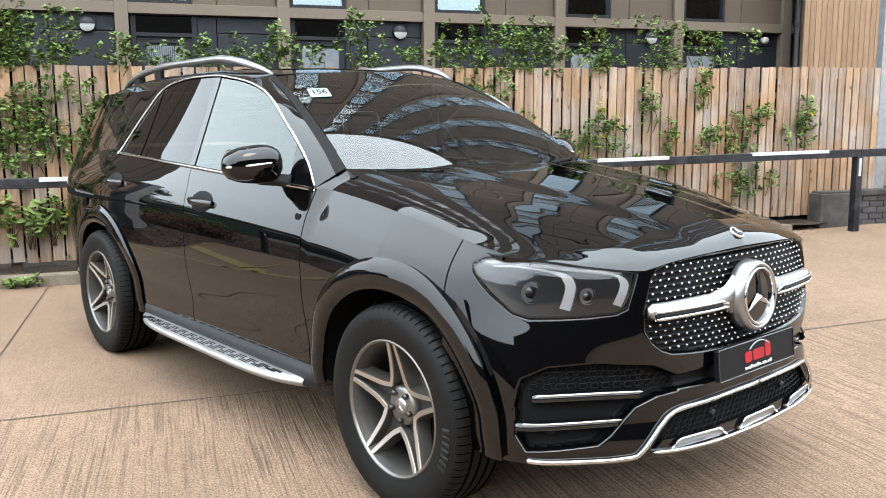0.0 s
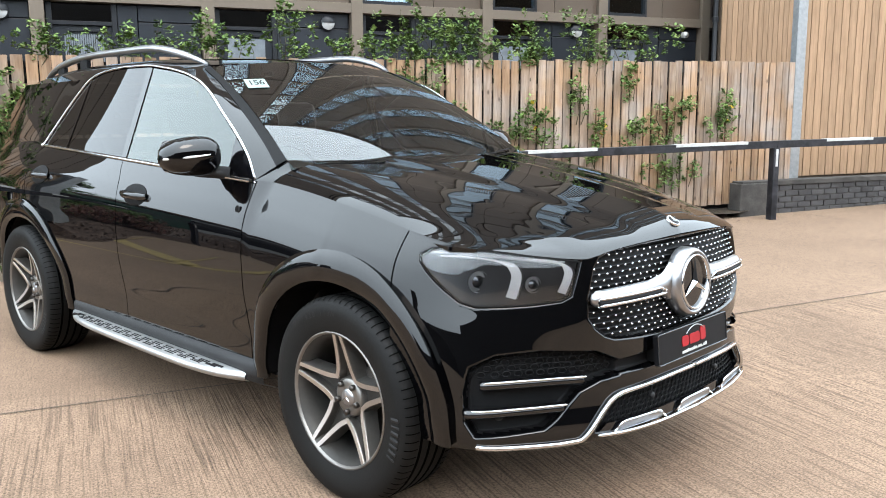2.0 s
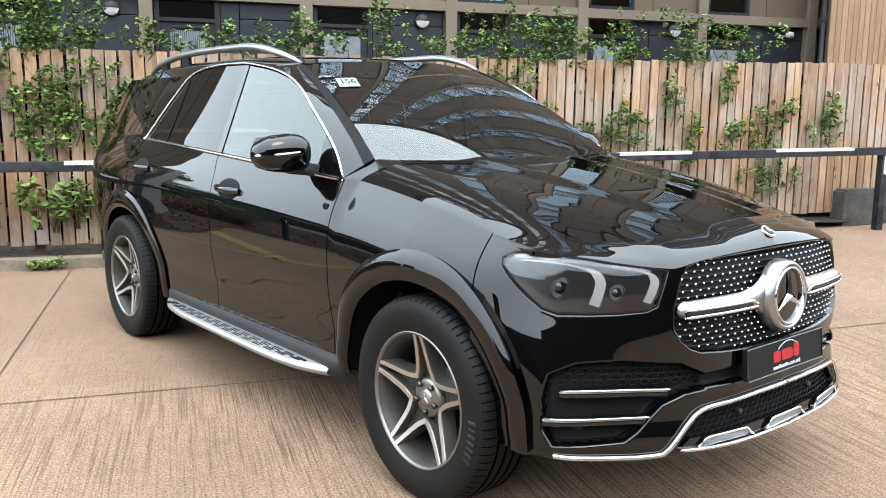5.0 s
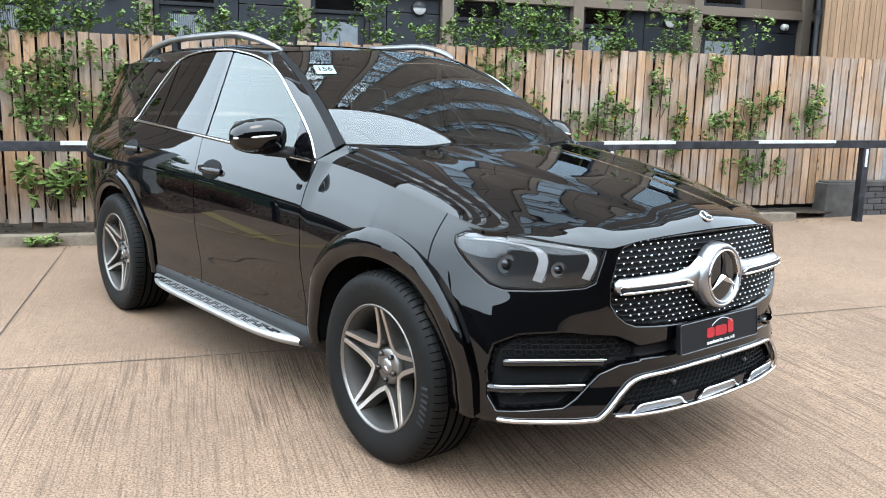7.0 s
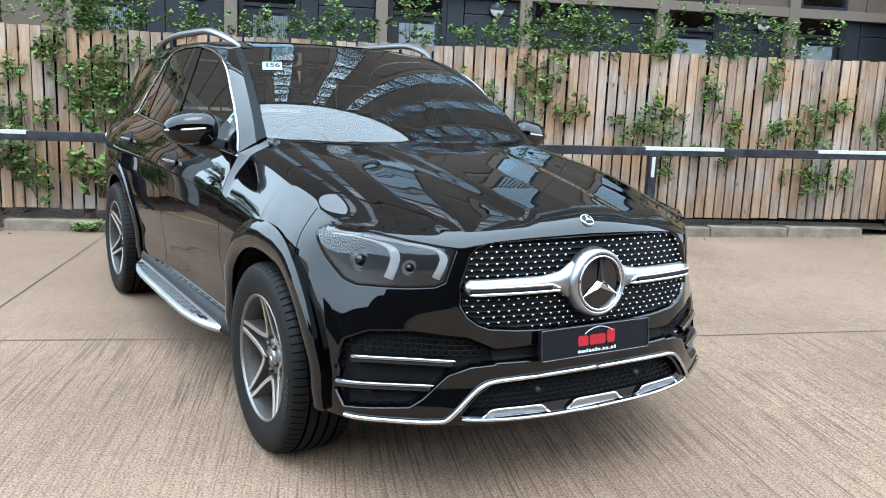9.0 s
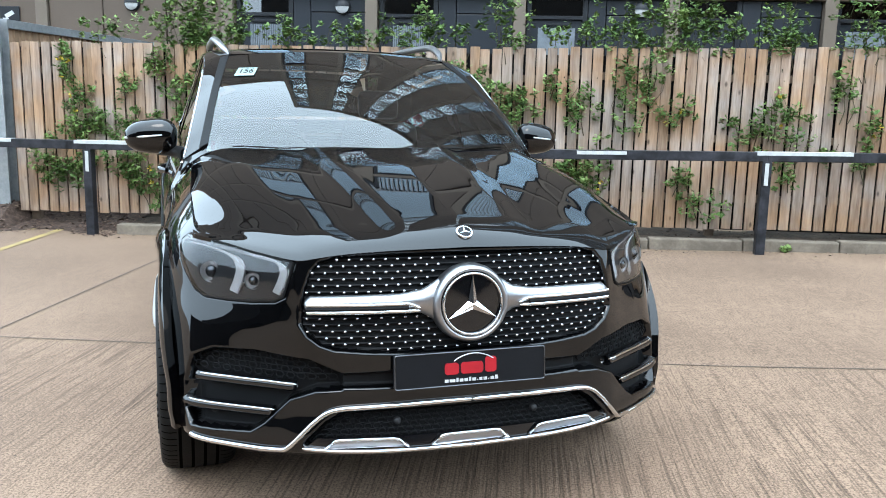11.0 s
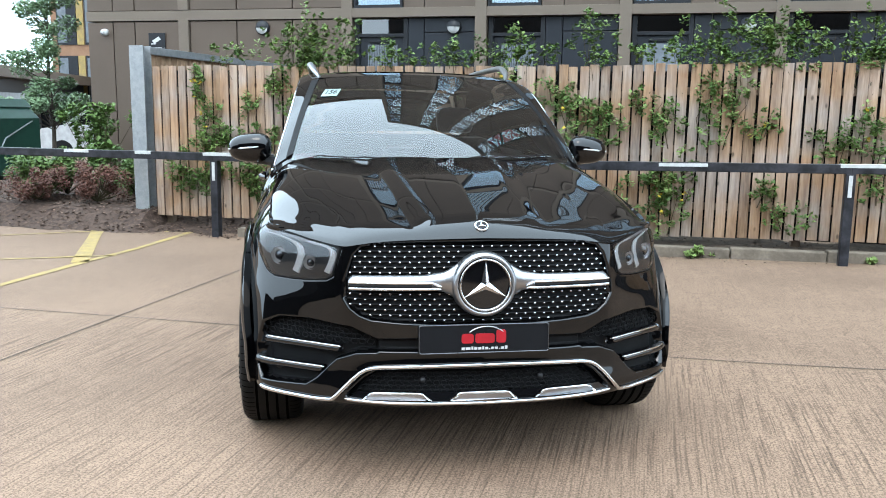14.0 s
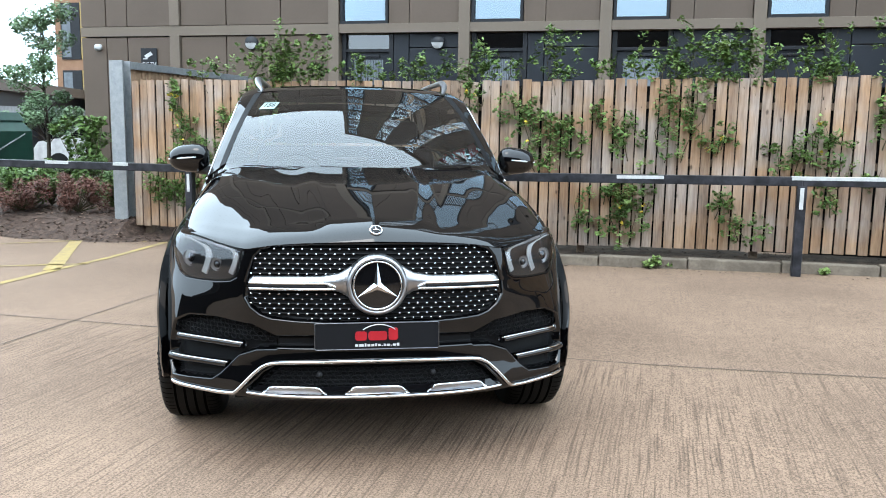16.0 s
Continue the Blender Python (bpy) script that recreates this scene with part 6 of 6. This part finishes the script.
bin_ = thing("waste_container", "dark green steel waste container with a sloped lid", "bin", BG @ pose(-11.2, 9.1, 0))
part("body", *prism([(-.95, .15), (.80, .15), (.92, .25), (.92, 1.25), (.70, 1.45), (-.95, 1.45)], -.7, .7, "xz"), GREEN_STEEL, bin_)
part("lid", *prism([(-1.0, 1.45), (.74, 1.45), (.60, 1.60), (-.9, 1.62)], -.74, .74, "xz"), GREEN_STEEL, bin_)
part("rim", *tube([(.93, -.6, .35), (.93, -.2, .9), (.93, .5, 1.2)], .012, 6), GALV, bin_)
for x in (-.7, .7):
    for y in (-.5, .5):
        part("castor", *moved(lathe([(0, -.03), (.08, -.03), (.08, .03), (0, .03)], 16), Matrix.Translation((x, y, .08))), RUBBER, bin_)


def shrub(x, y, r, h, mat, label, seed, n=900, size=.05):
    g = bank(.01, .3875 * x + .9219 * y)
    t = thing("shrub", label, "shrub", Matrix.Translation((x, y, g)), "shrubs in the bark bed")
    rr = random.Random(seed)
    tips = [Vector((rr.gauss(0, .34) * r, rr.gauss(0, .34) * r, rr.uniform(.2, .95) * h)) for _ in range(26)]
    part("stem", *join(*[tube([(0, 0, 0), (p.x * .6, p.y * .6, p.z * .5), p[:]], [.010, .007, .003], 4) for p in tips]), STEM, t)
    part("leaves", *leaf_cloud([(p, rr.uniform(.14, .26) * max(r, .5)) for p in tips], n / 26, size, seed + 1, (1, 1, 1)), mat, t)


shrub(-4.12, 7.55, .44, .40, LEAF_RED, "russet-brown dry shrub on bark mulch", 1, 3400, .036)
shrub(-3.38, 7.35, .44, .46, LEAF_RED, "russet-brown dry shrub on bark mulch", 2, 3400, .036)
for k, (x, y, r, h) in enumerate(((-4.0, 8.35, .5, .62), (-3.45, 8.3, .5, .66), (-2.92, 7.75, .32, .60), (-4.6, 8.6, .55, .6), (-3.0, 8.6, .45, .6), (-4.35, 8.0, .4, .5))):
    shrub(x, y, r, h, LEAF, "dense green shrub on bark mulch", 10 + k, 2600, .055)
shrub(-4.75, 13.4, .7, 1.25, LEAF, "tall dark green shrub by the building", 31, 1500, .12)
van = thing("white_car", "white parked car seen over the barrier", "car", BG @ pose(-12.0, 15.2, 0))
prof = [(-2.1, .35), (-2.1, .75), (-1.95, .92), (-1.3, 1.02), (-.55, 1.45), (.9, 1.50), (1.6, 1.15), (2.05, 1.0), (2.15, .6), (2.1, .35)]
part("body", *join(prism(prof, -.85, .85, "xz")), WHITE_PAINT, van)
part("side_windows", *prism([(-1.15, 1.02), (-.52, 1.38), (.85, 1.42), (1.4, 1.12)], -.857, .857, "xz"), PRIVACY, van)
for x in (-1.35, 1.35):
    for y in (-.78, .78):
        part("wheel", *moved(lathe([(0, -.1), (.31, -.1), (.33, 0), (.31, .1), (0, .1)], 24), Matrix.Translation((x, y, .33)) @ pose(0, 0, 0, 0, 0, 90)), RUBBER, van)

# weeds and dead leaves along the kerb
def weed(u, n, r, h, seed):
    p = BG @ Vector((u, n, 0))
    t = thing("weed", "small green weed in the kerb joint", "weed", Matrix.Translation((p.x, p.y, float(lift(p.x, p.y)))), "kerb weeds")
    rr = random.Random(seed)
    tips = [Vector((rr.gauss(0, .5) * r, rr.gauss(0, .4) * r, rr.uniform(.3, 1) * h)) for _ in range(14)]
    part("stem", *join(*[tube([(0, 0, -.01), (q.x * .6, q.y * .6, q.z * .6), q[:]], [.003, .002, .001], 4) for q in tips]), STEM, t)
    part("leaves", *leaf_cloud([(q, .03) for q in tips], 12, .04, seed, (1, 1, .7)), LEAF_LIGHT, t)


for k, (u, n, r, h) in enumerate(((-2.88, 4.88, .11, .13), (-3.0, 4.89, .07, .09), (1.47, 4.88, .10, .12), (1.40, 4.89, .05, .07), (3.1, 4.89, .05, .06))):
    weed(u, n, r, h, 60 + k)
LITTER_SPOTS = [(rl.uniform(-3.6, 5.9), 4.90 - abs(rl.gauss(0, .10))) for rl in [random.Random(8)] for _ in range(170)]
rl, vs, fs = random.Random(9), [], []
for u, n in LITTER_SPOTS:
    p = BG @ Vector((u, n, 0))
    a, L = rl.uniform(0, 6.3), rl.uniform(.008, .022)
    c, i = Vector((p.x, p.y, float(lift(p.x, p.y)) + .006)), len(vs)
    dx, dy = Vector((math.cos(a) * L, math.sin(a) * L, rl.uniform(0, .006))), Vector((-math.sin(a) * L * .5, math.cos(a) * L * .5, rl.uniform(-.002, .006)))
    vs += [(c + dx)[:], (c + dy)[:], (c - dx)[:], (c - dy)[:]]
    fs.append([i, i + 1, i + 2, i + 3])
tagged(part("leaf_litter", vs, fs, MULCH), "dry brown leaf litter along the kerb", "litter", kind="stuff")

# ---- roses on the fence ----
def rose(u, z, w, h, seed, n0=5.22, tall=False):
    """A clump of climbing rose: arching stems and leaf sprays within w by h."""
    r = random.Random(seed)
    label = "rose shoots rising above the fence top" if tall else "clump of climbing rose leaves on the fence"
    t = thing("climbing_rose", label, "climbing plant", BG @ Matrix.Translation((u, n0, 0)), "climbing roses")
    stems, cents = [], []
    for k in range(max(2, int(7 * (w + h)))):
        x = r.gauss(0, .35) * w
        lo, hi = (1.7, z + h * r.uniform(.3, 1.0)) if tall else (z - h * r.uniform(.6, 1.4), z + h * r.uniform(.3, 1.1))
        lo = max(lo, .2)
        n = max(3, int((hi - lo) / .09))
        pts = []
        for i in range(n):
            pts.append((x, r.uniform(-.035, .03), lo + (hi - lo) * i / (n - 1)))
            x += r.gauss(0, .035)
        stems.append(tube(pts, np.linspace(.0055, .002, n), 4))
        cents += [((p[0] + r.gauss(0, .035), p[1] - .01, p[2]), r.uniform(.035, .075)) for p in pts[1:] if p[2] > z - h and r.random() < (.75 if tall else .5)]
    for k in range(int((230 if tall else 400) * w * h) + 5):
        a, q = r.uniform(0, 6.3), r.random() ** .6
        cents.append(((1.25 * w * q * math.cos(a), r.uniform(-.06, .04), z + 1.2 * h * q * math.sin(a)), r.uniform(.03, .08)))
    for st_ in stems:
        part("stem", *st_, STEM, t)
    r.shuffle(cents)
    half = len(cents) * 2 // 5
    part("leaves", *leaf_cloud(cents[half:], 12, .054, seed + 5, (1, .5, 1)), LEAF, t, "dark green leaves")
    part("young_leaves", *leaf_cloud(cents[:half], 12, .050, seed + 6, (1, .5, 1)), LEAF_LIGHT, t, "bright green young leaves")
    if r.random() < .25 and not tall:
        fl = [((r.gauss(0, .5) * w, -.06, z + r.gauss(0, .5) * h), .025) for _ in range(2)]
        part("yellow_leaves", *leaf_cloud(fl, 4, .05, seed, (1, .5, 1)), PETAL, t, "yellowed leaves")


for k, (u, z, w, h) in enumerate([(-4.13, 1.32, 0.18, 0.24), (-3.8, 1.17, 0.15, 0.19), (-4.34, 0.6, 0.19, 0.18), (-4.64, 0.73, 0.15, 0.21), (-3.73, 0.7, 0.14, 0.13), (-0.12, 1.73, 0.17, 0.2), (0.14, 1.34, 0.28, 0.3), (0.5, 1.35, 0.14, 0.18), (1.03, 1.42, 0.2, 0.21), (1.29, 0.96, 0.11, 0.23), (1.56, 1.55, 0.2, 0.32), (1.8, 1.79, 0.11, 0.22)]):
    rose(u, z, w, h, 100 + 9 * k)
for k, (u, z, w, h) in enumerate([(1.99, 1.39, 0.19, 0.14), (1.09, 0.41, 0.23, 0.18), (0.89, 0.82, 0.18, 0.12), (2.1, 0.7, 0.11, 0.14), (2.34, 0.47, 0.24, 0.13), (2.74, 1.18, 0.21, 0.17), (2.96, 1.36, 0.13, 0.22), (3.21, 1.26, 0.1, 0.27), (3.12, 0.8, 0.13, 0.17), (4.88, 1.33, 0.27, 0.24), (5.75, 1.29, 0.23, 0.18), (4.99, 0.75, 0.35, 0.2)]):
    rose(u, z, w, h, 200 + 9 * k)
for k, (u, z, w, h) in enumerate([(4.39, 1.24, 0.16, 0.16), (3.91, 1.31, 0.12, 0.13), (-2.57, 1.46, 0.34, 0.38), (-2.22, 1.61, 0.09, 0.26), (-2.93, 1.05, 0.1, 0.16), (-2.75, 1.37, 0.25, 0.14), (-3.6, 0.72, 0.21, 0.23), (-3.45, 0.44, 0.11, 0.23), (3.6, 1.6, 0.1, 0.25)]):
    rose(u, z, w, h, 300 + 9 * k)
for k, (u, z, w, h) in enumerate([(-2.86, 2.16, 0.21, 0.18), (-2.44, 2.1, 0.22, 0.1), (-2.05, 2.08, 0.2, 0.08), (-1.6, 2.1, 0.31, 0.08), (-1.08, 2.15, 0.21, 0.14), (-0.48, 2.25, 0.08, 0.21), (0.3, 2.28, 0.22, 0.25), (0.88, 2.1, 0.18, 0.09), (1.34, 2.25, 0.25, 0.2), (2.11, 2.26, 0.3, 0.27), (3.05, 2.28, 0.25, 0.25), (3.71, 2.32, 0.3, 0.28), (4.62, 2.31, 0.55, 0.19)]):
    rose(u, z, w, h, 400 + 9 * k, 5.31, True)
for k, (u, z, w, h) in enumerate([(-3.2, 2.22, 0.36, 0.23), (-2.93, 2.35, 0.14, 0.29), (-3.9, 2.12, 0.3, 0.12), (-0.58, 2.14, 0.19, 0.16), (-0.14, 2.12, 0.24, 0.09), (1.22, 2.13, 0.34, 0.11), (1.57, 2.27, 0.12, 0.31), (1.91, 2.22, 0.22, 0.22), (2.28, 2.39, 0.13, 0.19), (2.59, 2.19, 0.15, 0.14)]):
    rose(u, z, w, h, 500 + 9 * k, 5.31, True)
loose = random.Random(77)
for k in range(26):   # thin sprays between the clumps
    rose(loose.uniform(-4.6, 6.0), loose.uniform(.5, 1.85), loose.uniform(.06, .14), loose.uniform(.08, .22), 900 + 7 * k)
for k in range(14):
    rose(loose.uniform(-4.3, 5.2), loose.uniform(2.03, 2.14), loose.uniform(.1, .22), loose.uniform(.06, .16), 1200 + 7 * k, 5.31, True)

for k, (u, z, w, h) in enumerate([(-3.0, 2.2, .35, .26), (-2.6, 2.28, .25, .28), (-3.0, 1.55, .3, .2), (2.0, 2.2, .3, .25), (-4.2, .95, .28, .35)]):
    rose(u, z, w, h, 1500 + 7 * k, 5.31 if z > 2 else 5.22, z > 2)


def broad_leaf(u, z, seed):
    """A tuft of broad bright leaves on short stems, low on the fence."""
    r = random.Random(seed)
    t = thing("broad_leaved_climber", "tuft of broad bright green leaves low on the fence", "climbing plant", BG @ Matrix.Translation((u, 5.20, 0)), "broad-leaved climbers")
    tips = [Vector((r.gauss(0, .10), r.uniform(-.09, .0), z + r.gauss(0, .07))) for _ in range(9)]
    for q in tips:
        part("stem", *tube([(r.uniform(-.03, .03), .06, z - .28), (q.x * .5, .01, z - .10), q[:]], [.004, .003, .002], 5), STEM, t)
    part("leaves", *leaf_cloud([(q, .07) for q in tips], 6, .115, seed, (1, .5, 1)), LEAF_LIGHT, t)


for k, (u, z) in enumerate(((-3.0, .60), (-2.86, .57), (-2.66, .60))):
    broad_leaf(u, z, 1700 + k)

# ---- unseen walls round the yard, added to darken and shape the car's reflections ----
for nm, dims, m in (("yard_wall", (-13, 40, -.3, .3, 0, 7.0), BG @ pose(0, -17, 0)), ("yard_wall", (-45, -13, -.3, .3, 0, 5.0), BG @ pose(0, -17, 0)), ("yard_wall", (-35, 5, -.3, .3, 0, 2.4), pose(-22, 0, 0, 0, 0, 67))):
    tagged(part(nm, *moved(box(*dims, .02), m), UNSEEN_WALL), "unseen dark wall added for reflections", "wall", kind="structure")
